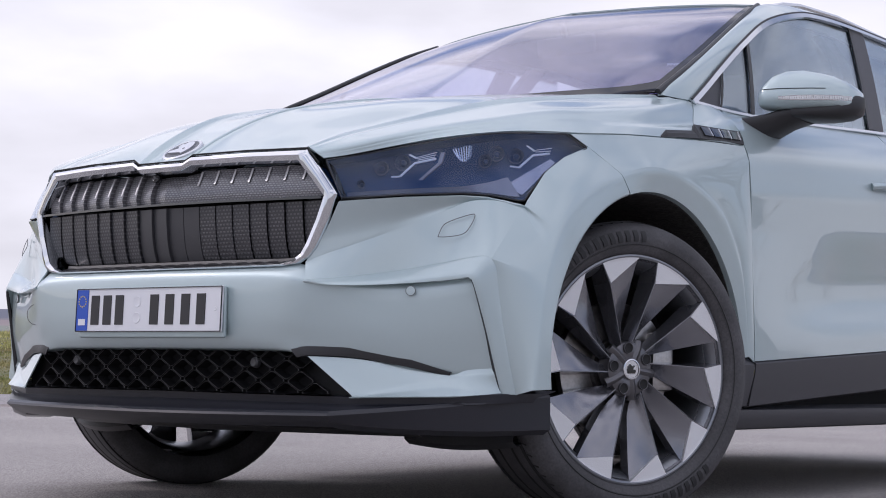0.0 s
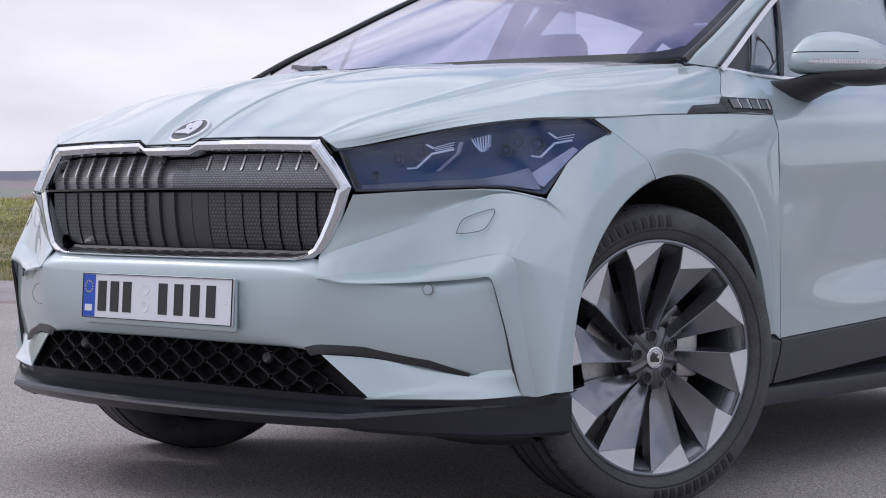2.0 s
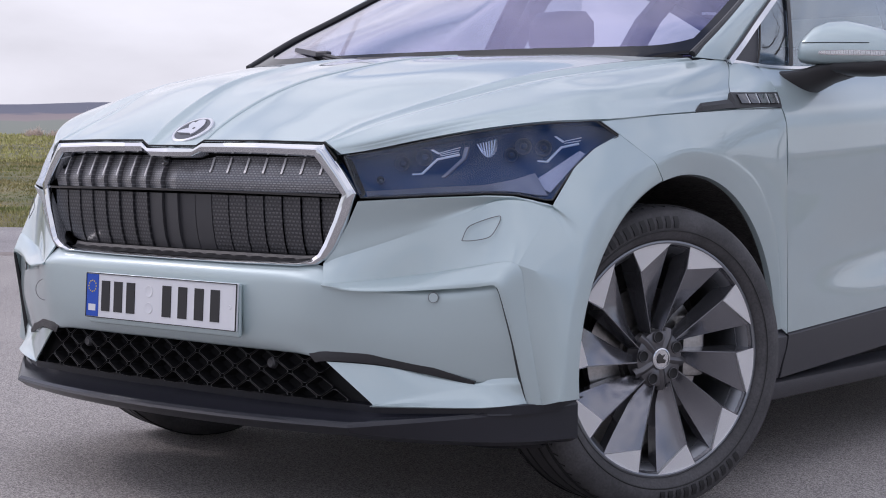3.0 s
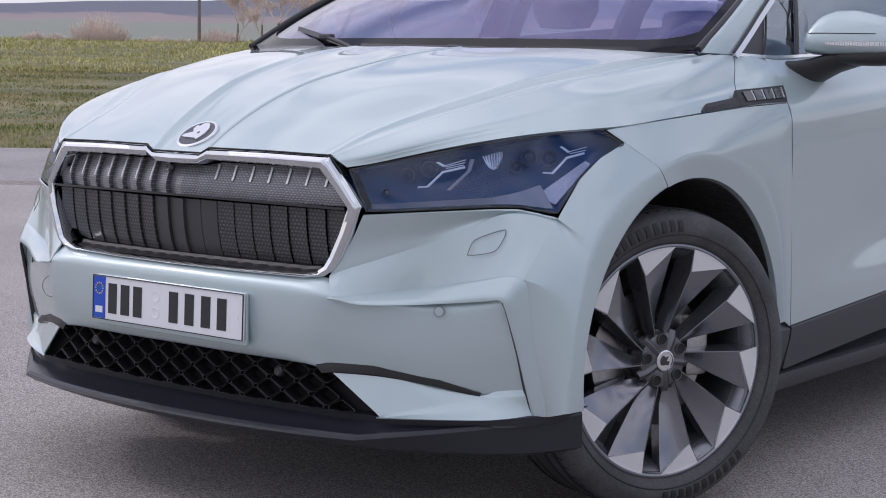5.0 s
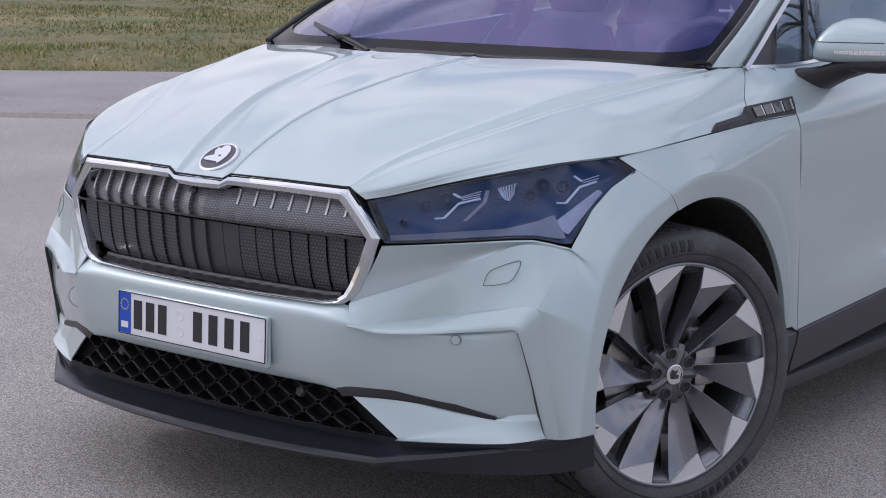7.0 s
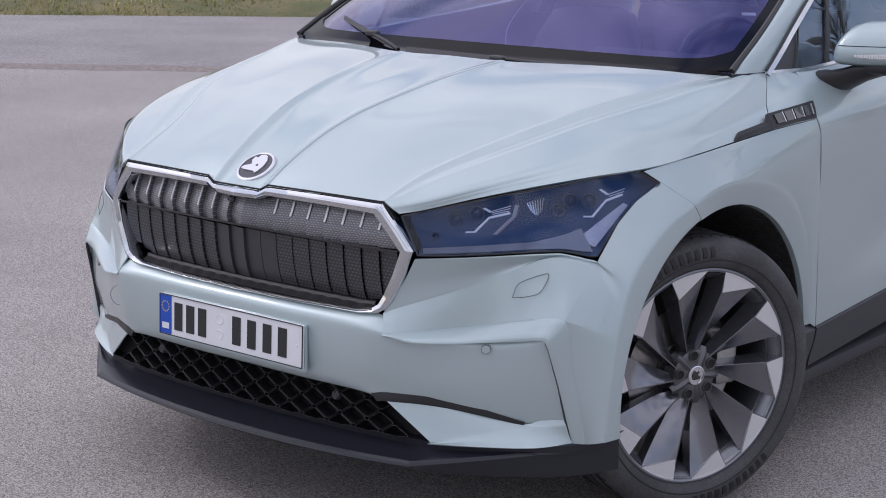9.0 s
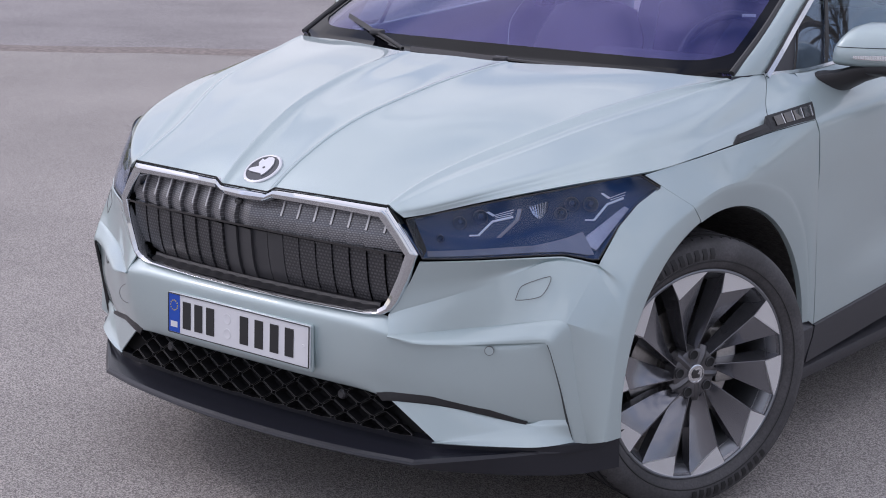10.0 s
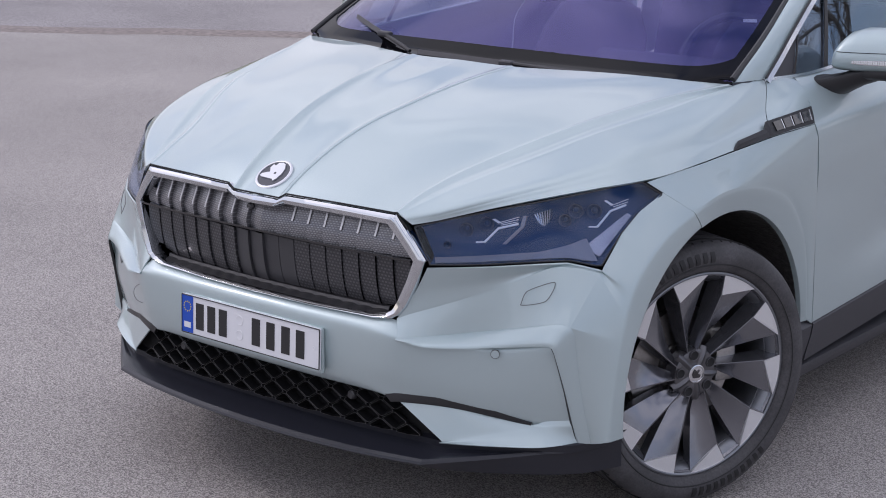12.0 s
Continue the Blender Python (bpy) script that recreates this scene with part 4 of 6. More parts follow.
    lathe(bm, [(0.0, 0.0), (0.004, 0.005), (0.0, 0.009), (-0.01, 0.011)], 20)
    bmesh.ops.transform(bm, matrix=Matrix.Translation((-0.025, .030, .812)) @ Matrix.Rotation(radians(-90), 4, "Z"), verts=bm.verts[:])
    part("camera_eye", bm, PIANO, gr, "small black parking camera lens")


def build_emblem():
    tilt = Matrix.Translation((0, .0992, .8905)) @ Matrix.Rotation(radians(33), 4, "X")
    stand = tilt @ Matrix.Rotation(radians(-90), 4, "Y")
    r0 = 0.0545
    bm = bmesh.new()
    lathe(bm, [(-0.006, r0 + .001), (0.001, r0), (0.0032, r0 - .0025), (0.0036, r0 - .005), (0.003, r0 - .0075), (-0.001, r0 - .0085)], 56)
    bmesh.ops.transform(bm, matrix=stand, verts=bm.verts[:])
    em = part("badge", bm, BADGE, car, "round satin silver badge on the hood nose")
    bm = bmesh.new()
    lathe(bm, [(-0.003, r0 - .007), (0.0006, r0 - .008), (0.001, 0.0)], 40)
    bmesh.ops.transform(bm, matrix=stand, verts=bm.verts[:])
    part("badge_disc", bm, BADGE_DARK, em, "dark grey disc")
    # plain raised silver shape: a broad body with a straight foot
    bm = bmesh.new()
    body = [(-.040, -.014), (-.030, -.018), (.010, -.020), (.016, -.026), (.022, -.016), (.026, .002), (.024, .022), (.014, .038), (.002, .043), (-.010, .040), (-.014, .028), (-.024, .032), (-.026, .018), (-.016, .004), (-.036, -.006)]
    slab(bm, [tilt @ V(x, y, .0008) for x, y in body], tilt.to_3x3() @ V(0, 0, .0034))
    part("badge_shape", bm, BADGE, em, "plain raised silver shape", smooth=False)
    bm = bmesh.new()
    lathe(bm, [(.0036, .0042), (.0046, .0040), (.0046, 0)], 16)
    bmesh.ops.transform(bm, matrix=tilt @ Matrix.Translation((.004, .002, 0)) @ Matrix.Rotation(radians(-90), 4, "Y"), verts=bm.verts[:])
    part("badge_dot", bm, BADGE_DARK, em, "small dark dot")


BADGE = material("badge_silver", (0.70, 0.71, 0.74), 0.3, 0.75)
BADGE_DARK = material("badge_grey", (0.075, 0.078, 0.09), 0.3, 0.3)


def build_plate():
    part("plate_holder", box(bmesh.new(), (0, .008, .4765), (.520, .012, .124), None, .005), PAINT, car, "painted plate holder", smooth=False)
    tilt = Matrix.Rotation(radians(-2.0), 4, "X")
    base = V(0, -.003, .4835)
    np_ = part("number_plate", box(bmesh.new(), base, (.52, .006, .11), tilt, .002), PLATE, car, "white number plate with blue band and dark bars", smooth=False)
    bm = bmesh.new()
    for c, s in (((0, 0, .0535), (.516, .003, .0018)), ((0, 0, -.0535), (.516, .003, .0018)), ((-.2585, 0, 0), (.0018, .003, .106)), ((.2585, 0, 0), (.0018, .003, .106))):
        box(bm, base + tilt @ V(c[0], -.004, c[2]), s, tilt)
    part("plate_rim", bm, PLATE_INK, np_, smooth=False)
    part("plate_band", box(bmesh.new(), base + tilt @ V(-.236, -.0034, 0), (.042, .0022, .103), tilt), PLATE_BLUE, np_, "blue band", smooth=False)
    bm = bmesh.new()
    for k in range(12):
        a = math.pi * 2 * k / 12
        box(bm, base + tilt @ V(-.236 + math.sin(a) * .0135, -.0046, .022 + math.cos(a) * .0135), (.0032, .001, .0032), tilt)
    part("band_dots", bm, YELLOW, np_, smooth=False)
    part("band_bar", box(bmesh.new(), base + tilt @ V(-.236, -.0046, -.030), (.026, .001, .016), tilt), PLATE, np_, smooth=False)
    for x in (-.188, -.143, -.098, .028, .082, .137, .190):
        part("plate_bar", box(bmesh.new(), base + tilt @ V(x, -.0036, 0), (.030, .0022, .074), tilt, .0005), PLATE_INK, np_, "dark plain bar", smooth=False)
    for x, z, r in ((-.034, .020, .014), (-.034, -.020, .014), (.238, 0, .005), (-.207, 0, .005)):
        bm = bmesh.new()
        lathe(bm, [(0.0, r), (0.0012, r - .001), (0.0006, r - .003), (0.0006, 0)], 20)
        bmesh.ops.transform(bm, matrix=Matrix.Translation(base + tilt @ V(x, -.003, z)) @ tilt @ Matrix.Rotation(radians(-90), 4, "Z"), verts=bm.verts[:])
        part("plate_stud", bm, PLATE, np_)


def build_headlights():
    for s in (1, -1):
        top = even(swept([(.503, .078, .831), (.577, .131, .8505), (.695, .218, .8815), (.792, .331, .9065), (.849, .490, .9205), (.868, .535, .922)]), 44) + [V(.902, .575, .890)]
        low = even([(.545, .088, .741), (.605, .122, .744), (.669, .162, .749), (.771, .253, .756), (.810, .305, .755), (.873, .352, .741), (.883, .418, .812), (.887, .492, .855), (.902, .575, .889)], 45, False)
        g = [[a.lerp(b, v) for v in np.linspace(0, 1, 15)] for a, b in zip(top, low)]
        for _ in range(300):
            for i in range(1, len(g) - 1):
                for j in range(1, 14):
                    g[i][j] = (g[i - 1][j] + g[i + 1][j]) * .25 + (g[i][j - 1] + g[i][j + 1]) * .25
        plain = [list(row) for row in g]
        for i, row in enumerate(g):
            for j in range(15):
                row[j] = row[j] + V(.006, -.008, 0) * math.sin(math.pi * j / 14) * math.sin(math.pi * i / (len(g) - 1)) ** .5
        lens = part("headlight", grid_mesh(mirror(g, s)), LENS_GLASS, car, "clear headlight lens with dark housing behind", thick=0.003)
        # housing: a dark tray behind the lens, with walls out to its edge; its blue holds the mirrored sky
        tray = []
        for row in plain:
            tray.append([p + V(-.022, .048, 0) * min(1.0, 2.2 * math.sin(math.pi * j / 14) ** .6) + V(-.002, .004, 0) for j, p in enumerate(row)])
        part("lamp_tray", grid_mesh(mirror(tray, s)), LAMP_IN, lens, "dark lamp tray, blue with the sky's reflection painted in")
        # dark rubber edge
        bm = bmesh.new()
        loop = top + low[::-1]
        tube(bm, [V(p.x * s, p.y + .001, p.z) for p in loop + [loop[0]]], 0.0022, 6, caps=False)
        part("lamp_gasket", bm, BLACK, lens)

        def at(u, v, depth):
            """A place in the lamp: u along it, v down it, depth behind the lens."""
            k = u * (len(top) - 1)
            i = min(int(k), len(top) - 2)
            j = min(int(v * 14), 13)
            a = plain[i][j].lerp(plain[i][j + 1], v * 14 - j)
            b = plain[i + 1][j].lerp(plain[i + 1][j + 1], v * 14 - j)
            p = a.lerp(b, k - i) + V(-.45, .89, 0) * depth
            return V(p.x * s, p.y, p.z)

        def inside(x, y, z, d=.022):
            """A place d behind the lens, seen square to the lamp."""
            d += .014
            return V((x - .587 * d) * s, y + .78 * d, z - .22 * d)

        # light guides: two bent strokes, each with a wedge and short feathers
        for pts, foot, gem, hairs in (
                ([(.6591, .1586, .8035), (.6801, .186, .8363), (.7172, .219, .8478)], (.6236, .1343, .8009),
                 [(.6618, .1833, .8572), (.666, .186, .8585), (.682, .1925, .850), (.678, .190, .8475)],
                 [((.6804, .1927, .8505), (.7149, .2253, .864)), ((.6838, .1921, .8441), (.7143, .2189, .8525)), ((.682, .1925, .8475), (.715, .222, .858))]),
                ([(.8527, .365, .8354), (.8594, .4106, .8685), (.8725, .461, .8778)], (.8274, .3255, .8384),
                 [(.8408, .4083, .893), (.843, .412, .894), (.859, .4235, .8815), (.855, .4205, .8795)],
                 [((.860, .424, .883), (.874, .470, .892)), ((.861, .421, .878), (.874, .467, .885))])):
            bm = bmesh.new()
            tube(bm, [inside(*q) for q in pts], .0030, 6)
            guide = part("light_guide", bm, LED, lens, "white light guide stroke")
            bm = bmesh.new()
            tube(bm, [inside(*pts[0]), inside(*pts[0]).lerp(inside(*foot), .5)], .0022, 5)
            for a, b in hairs:
                tube(bm, [inside(*a), inside(*b)], .0009, 5)
            slab(bm, [inside(*q) for q in gem], (0, .004, 0))
            part("light_feather", bm, LED, guide, smooth=False)
        # dim second guide
        bm = bmesh.new()
        ribbon(bm, [inside(.6987, .1886, .7983, .03), inside(.7274, .2243, .8406, .03), inside(.7263, .2363, .8662, .03)], .009, .004, (1, .6, 0), (0, -1, .2))
        part("light_guide", bm, LAMP_STRIP, lens, "unlit grey guide", smooth=False)
        # projector bowls
        for c, r in (((.6144, .1417, .8307), .017), ((.6533, .1724, .8452), .019), ((.5823, .1063, .7924), .009), ((.7991, .3021, .8543), .016), ((.8113, .3311, .8746), .019), ((.8381, .3726, .8717), .019)):
            c = inside(*c, .045)
            q = V(.5 * s, -.86, 0).to_track_quat("X", "Z").to_matrix().to_4x4()
            bm = bmesh.new()
            lathe(bm, [(-.020, 0), (-.018, r * .3), (-.013, r * .62), (-.006, r * .88), (.001, r)], 24)
            bmesh.ops.transform(bm, matrix=Matrix.Translation(c) @ q, verts=bm.verts[:])
            bowl = part("projector_bowl", bm, LAMP_BOWL, lens)
            bm = bmesh.new()
            bmesh.ops.create_uvsphere(bm, u_segments=16, v_segments=10, radius=r * .42)
            bmesh.ops.transform(bm, matrix=Matrix.Translation(c) @ q @ Matrix.Translation((-.013, 0, 0)), verts=bm.verts[:])
            part("projector_lens", bm, LAMP_BOWL, bowl)
        # fins between the bowls
        for k in range(7):
            u = k / 6
            bm = bmesh.new()
            a = V(.7449, .2567, .8725).lerp(V(.7702, .2868, .8828), u)
            b = V(.757, .258, .853).lerp(V(.7702, .2838, .857), u) + V(0, 0, -.012 * math.sin(u * 3))
            ribbon(bm, [inside(*a), inside(*b)], .0022, .010, (1, .6, 0), (0, -1, 0))
            part("reflector_fin", bm, LAMP_METAL, lens, smooth=False)
        # lower band, its pale tone standing for mirrored cloud, and clear corner block
        bm = bmesh.new()
        g = [[at(u, .86 - .13 * min(1, max(0, (u - .40) / .18)), .018), at(u, .965, .006)] for u in np.linspace(.02, .605, 26)]
        grid_mesh(g, bm)
        part("lamp_band", bm, LAMP_STRIP, lens, "dull strip along the lamp foot, cloud reflection in its tone", thick=0.002)
        bm = bmesh.new()
        g = []
        for i in range(9):
            v = i / 8
            a = V(.836, .326, .785).lerp(V(.881, .452, .860), v)
            b = V(.866, .358, .764).lerp(V(.885, .468, .852), v)
            g.append([inside(*a, .014), inside(*a.lerp(b, .5), .012), inside(*b, .009)])
        grid_mesh(g, bm)
        part("corner_prism", bm, PRISM, lens, "clear ribbed corner block", thick=0.002)


# side of the body: x by height, and the lines that bound the doors
SIDE_Z = [.385, .43, .47, .505, .54, .59, .66, .75, .85, .93, .962, .985, 1.03, 1.088]
SIDE_X = [.963, .962, .957, .947, .940, .939, .945, .954, .960, .957, .952, .942, .908, .847]
PLAIN_X = [.963, .9625, .962, .961, .960, .959, .9575, .956, .960, .957, .952, .942, .908, .847]


def side_x(z, y=1.5):
    # the hollow over the sill fades in behind the door's front edge
    k = min(max((y - 1.38) / .62, 0), 1)
    k = k * k * (3 - 2 * k)
    x = float(np.interp(z, SIDE_Z, SIDE_X)) * k + float(np.interp(z, SIDE_Z, PLAIN_X)) * (1 - k)
    tuck = max(0.0, y - 3.1)
    return x - 0.03 * tuck * tuck - (0.012 if 2.4 < y < 2.41 else 0)


def belt_z(y):
    return 1.088 + max(0, y - 1.4) * 0.072


def door_panel(y0, y1, s, name, label, curve_front=False):
    g = []
    for i in range(15):
        y = y0 + (y1 - y0) * i / 14
        row = []
        for j in range(45):
            v = j / 44
            z_low, z_top = .388 + (y - 1.35) * .052, belt_z(y) + .007
            z = z_low + (z_top - z_low) * v
            zz = .385 + (z - z_low) / (z_top - z_low) * (1.088 - .385)
            yy = y
            if curve_front and i < 5:
                off = float(np.interp(zz, [.385, .6, .8, .94, .979, 1.02, 1.055, 1.075, 1.088], [0.001, -.003, -.014, -.024, -.0355, -.003, .0085, .018, .019])) * (1 - i / 5)
                yy += off
            row.append(V(side_x(zz, y), yy, z))
        g.append(row)
    return part(name, grid_mesh(mirror(g, s)), PAINT, car, label, thick=0.005)


def build_doors():
    for s in (1, -1):
        d = door_panel(1.3470, 2.435, s, "front_door", "closed front door", True)
        r = door_panel(2.441, 3.36, s, "rear_door", "closed rear door")
        # body side behind the rear door, with the rear arch cut out by its outline
        g = []
        for i in range(41):
            y = 3.366 + 1.19 * i / 40
            row = []
            for j in range(30):
                v = j / 29
                lo = .40
                d2 = 0.455 ** 2 - (y - 3.60) ** 2
                if d2 > 0:
                    lo = max(lo, ARCH_Z + math.sqrt(d2))
                z = lo + (belt_z(y) - .006 - lo) * v
                row.append(V(side_x(min(z, 1.088) if z < 1.0 else .99 + (z - 1.0) * .3, y), y, z))
            g.append(row)
        part("rear_quarter", grid_mesh(mirror(g, s)), PAINT, car, thick=0.005)
        # door cladding, sill and the strip ahead of the door
        for y0, y1, nm in ((1.352, 2.435, "door_cladding"), (2.441, 3.2, "door_cladding")):
            g = []
            for i in range(9):
                y = y0 + (y1 - y0) * i / 8
                t = .384 + (y - 1.35) * .052
                g.append([V(.945, y, t + .012), V(.966, y, t - .004), V(.962, y, t - .035), V(.950, y, t - .085), V(.944, y, t - .118), V(.925, y, t - .124), V(.90, y, t - .122)])
            part(nm, grid_mesh(mirror(g, s)), CLAD, car, "grey plastic door cladding", thick=0.004)
        g = [[V(.945, y, .394), V(.964, y, .377), V(.960, y, .345), V(.948, y, .30), V(.940, y, .266), V(.91, y, .262)] for y in (1.26, 1.30, 1.346)]
        part("sill_trim", grid_mesh(mirror(g, s)), CLAD, car, "grey trim ahead of the door", thick=0.004)
        g = [[V(.86, y, .262), V(.915, y, .258), V(.945, y, .252), V(.945, y, .232), V(.925, y, .205), V(.85, y, .196), V(.80, y, .196)] for y in np.linspace(1.25, 3.15, 10)]
        part("side_sill", grid_mesh(mirror(g, s)), CLAD, car, "grey side sill", thick=0.004)
        # door handle
        bm = bmesh.new()
        tube(bm, [V(s * .962, 2.16, .952), V(s * .985, 2.19, .955), V(s * .987, 2.28, .958), V(s * .985, 2.36, .960), V(s * .962, 2.39, .962)], .012, 8)
        part("door_handle", bm, PAINT, d)
        # vent trim on the fender, with its slots
        foot = [V(.9126, .9059, .9525), V(.9165, .935, .9575), V(.926, 1.03, .966), V(.9305, 1.076, .9695), V(.932, 1.087, .9705), V(.938, 1.19, .975), V(.947, 1.303, .980)]
        head = [V(.9116, .9070, .956), V(.9095, .936, .9755), V(.9137, 1.0257, .985), V(.915, 1.070, .990), V(.911, 1.083, 1.009), V(.914, 1.20, 1.014), V(.917, 1.335, 1.021)]
        off = V(.0035, -.0004, .003)
        g = [[p + off, p.lerp(q, .5) + off * 1.4, q + off] for p, q in zip(foot, head)]
        vt = part("vent_trim", grid_mesh(mirror(g, s)), BLACK, car, "black vent trim with slots", smooth=False, thick=0.007)
        for k in range(4):
            bm = bmesh.new()
            quad = []
            for u, v in ((.10 + .215 * k, .2), (.10 + .215 * k + .16, .2), (.10 + .215 * k + .15, .8), (.10 + .215 * k - .01, .8)):
                p = foot[4].lerp(foot[6], u).lerp(head[4].lerp(head[6], u), v) + off * 1.9
                quad.append(V(p.x * s, p.y, p.z))
            slab(bm, quad, (s * .003, 0, .002))
            part("vent_slot", bm, PIANO, vt, smooth=False)
            bm = bmesh.new()
            bar = []
            for u, v in ((.10 + .215 * k + .162, .18), (.10 + .215 * k + .180, .18), (.10 + .215 * k + .170, .82), (.10 + .215 * k + .152, .82)):
                p = foot[4].lerp(foot[6], u).lerp(head[4].lerp(head[6], u), v) + off * 1.95
                bar.append(V(p.x * s, p.y, p.z))
            slab(bm, bar, (s * .004, 0, .0027))
            part("vent_bar", bm, SATIN, vt, "bright bar between the slots", smooth=False)
        # upper fender corner between vent, hood and pillar
        left = [p + V(0.001, .0035, .001) for p in HOOD_END[-37:]]
        right = spline([(.843, 1.362, 1.096), (.868, 1.362, 1.078), (.892, 1.353, 1.056), (.917, 1.340, 1.022), (.948, 1.307, .979)], 37)
        m1 = bump_between(left, right, (.004, 0, .003), .35)
        m2 = bump_between(left, right, (.004, 0, .003), .7)
        part("fender_corner", grid_mesh(mirror(rows_across([left, m1, m2, right], 6), s)), PAINT, car, thick=0.004)
        def joint(pts, r=.0019, push=(0, 0, 0)):
            bm = bmesh.new()
            tube(bm, [V((p.x + push[0]) * s, p.y + push[1], p.z + push[2]) for p in pts], r, 6)
            part("panel_joint", bm, DARK, car)
        joint([V(side_x(z, 1.35) - .0012, y + .0013, z) for y, z in ((1.3455, .386), (1.342, .6), (1.331, .8), (1.321, .94), (1.3095, .975))])
        joint(right, .0019, (-.0008, .001, -.0008))
        joint([p for p in HOOD_END[-37:-12]], .0019, (0, .002, 0))
        bm = bmesh.new()
        g = [[p + V(-.012, -.02, -.014), p + V(-.010, .03, -.014)] for p in HOOD_END[-62:]]
        grid_mesh(mirror(g, s), bm)
        part("gutter", bm, DARK, car, thick=0.003)


WIN_TOP = [(.829, 1.224, 1.105), (.819, 1.32, 1.164), (.805, 1.43, 1.232), (.787, 1.60, 1.335), (.768, 1.80, 1.438), (.750, 2.06, 1.512), (.738, 2.28, 1.541), (.730, 2.55, 1.555), (.725, 2.90, 1.562), (.725, 3.4, 1.535), (.735, 3.9, 1.44)]
PILLAR_IN = [(.799, 1.098, 1.110), (.786, 1.28, 1.204), (.758, 1.45, 1.285), (.722, 1.65, 1.383), (.685, 1.84, 1.474), (.650, 1.99, 1.535)]


BAND = [1.136, 1.136, 1.135, 1.134, 1.134, 1.137, 1.146, 1.165]


def build_glasshouse():
    n = 40
    # windscreen
    edge = even(PILLAR_IN, n)
    mid = even([(0, 1.0, 1.100), (0, 1.25, 1.268), (0, 1.50, 1.413), (0, 1.72, 1.516), (0, 1.90, 1.570)], n)
    q = [e.lerp(m, .55) + V(0, -.03 * (1 - .7 * i / n), .002 + .006 * i / n) for i, (e, m) in enumerate(zip(edge, mid))]
    q2 = [e.lerp(m, .2) + V(0, -.03 * (1 - .7 * i / n), .002 + .004 * i / n) for i, (e, m) in enumerate(zip(edge, mid))]
    half = rows_across([mid, q, q2, edge], 8)
    half = [[p + V(0, -.115 * max(.12, 1 - (k / 24) ** 3), -.02 - .030 * (k / 24) ** 2) for k, p in enumerate(half[0])]] + half
    full = [[Vector((-p.x, p.y, p.z)) for p in row[:0:-1]] + row for row in half]
    ws = part("windscreen", grid_mesh(full), SCREEN_GLASS, car, "tinted windscreen", thick=0.004)
    ws.visible_shadow = False
    # black print round the glass foot
    def border_top(x):
        return float(np.interp(abs(x), [0, .2, .4, .55, .65, .70, .74, .78], BAND))
    g = []
    for k in range(len(full[0])):
        col = [row[k] for row in full]
        z = border_top(col[1].x)
        i = next(j for j in range(1, len(col) - 1) if col[j + 1].z >= z)
        h = i + max(0.0, (z - col[i].z) / (col[i + 1].z - col[i].z))
        line = []
        for u in np.linspace(0, h, 9):
            i = min(int(u), len(full) - 2)
            line.append(col[i].lerp(col[i + 1], u - i) + V(0, -.003, .0045))
        g.append(line)
    part("screen_border", grid_mesh(g), SCREENBLACK, ws, "black printed border", thick=0.002)
    for s in (1, -1):
        g = [[V(row[k].x * s, row[k].y - .002, row[k].z + .0032) for k in (-1, -2, -3)] for row in half[1:]]
        part("screen_border", grid_mesh(g), SCREENBLACK, ws, thick=0.002)
        # A pillar and roof side, from the screen to the window trim
        a = even(PILLAR_IN + [(.628, 2.3, 1.580), (.62, 2.9, 1.598), (.63, 3.5, 1.560), (.66, 3.95, 1.47)], 70)
        b = even(WIN_TOP, 70)
        a[0] = V(.798, 1.094, 1.106)
        m = bump_between(a, b, (0.006, -0.004, 0.010), .5)
        m0 = bump_between(a, b, (0.004, -0.008, 0.010), .2)
        # the foot stands on the hood's rear edge
        for row, w in ((m, .5), (m0, .2)):
            row[0] = a[0].lerp(b[0], w) + V(.001, -.004, 0)
        part("roof_side", grid_mesh(mirror(rows_across([a, m0, m, b], 6), s)), PAINT, car, thick=0.005)
        bm = bmesh.new()
        tube(bm, [V(p.x * s, p.y - .004, p.z + .004) for p in even(PILLAR_IN, 30)], .0095, 8)
        part("screen_seal", bm, BLACK, ws, "black rubber seal")
        # chrome window trim
        top = even(WIN_TOP[:9], 60)
        bm = bmesh.new()
        ribbon(bm, [V((p.x + .003) * s, p.y + .002, p.z - .008) for p in top], .017, .012, (-.45 * s, -.25, .9), (.9 * s, -.35, .4))
        tr = part("window_trim", bm, CHROME, car, "bright chrome trim round the side windows", smooth=False)
        bm = bmesh.new()
        ribbon(bm, [V(x * s, y, z) for x, y, z in spline([(.830, 1.222, 1.103), (.837, 1.29, 1.1015), (.8435, 1.36, 1.0995), (.850, 1.463, 1.0995), (.856, 1.7, 1.111), (.860, 2.05, 1.136), (.861, 2.4, 1.163), (.858, 2.95, 1.202)], 40)], .009, .005, (-.4 * s, 0, .92), (.92 * s, -.1, .4))
        part("belt_trim", bm, SATIN, tr, smooth=False)
        bm = bmesh.new()
        tube(bm, [V((p.x + .007) * s, p.y - .004, p.z + .004) for p in top], .0042, 6)
        part("window_seal", bm, BLACK, tr)
        # side panes: one curved surface, y along it and f from the belt up to the trim
        def glass_at(y, f, lift=0.0):
            k = next((j for j in range(len(top) - 1) if top[j + 1].y >= y), len(top) - 2)
            u = (y - top[k].y) / max(top[k + 1].y - top[k].y, 1e-6)
            t = top[k].lerp(top[k + 1], min(max(u, 0), 1)) - V(0.002, 0, .002)
            b = V(.835 + .020 * min(1, max(0, (y - 1.26) / .4)), y, belt_z(y) + .010)
            t.z, t.y = max(t.z, b.z + .001), y
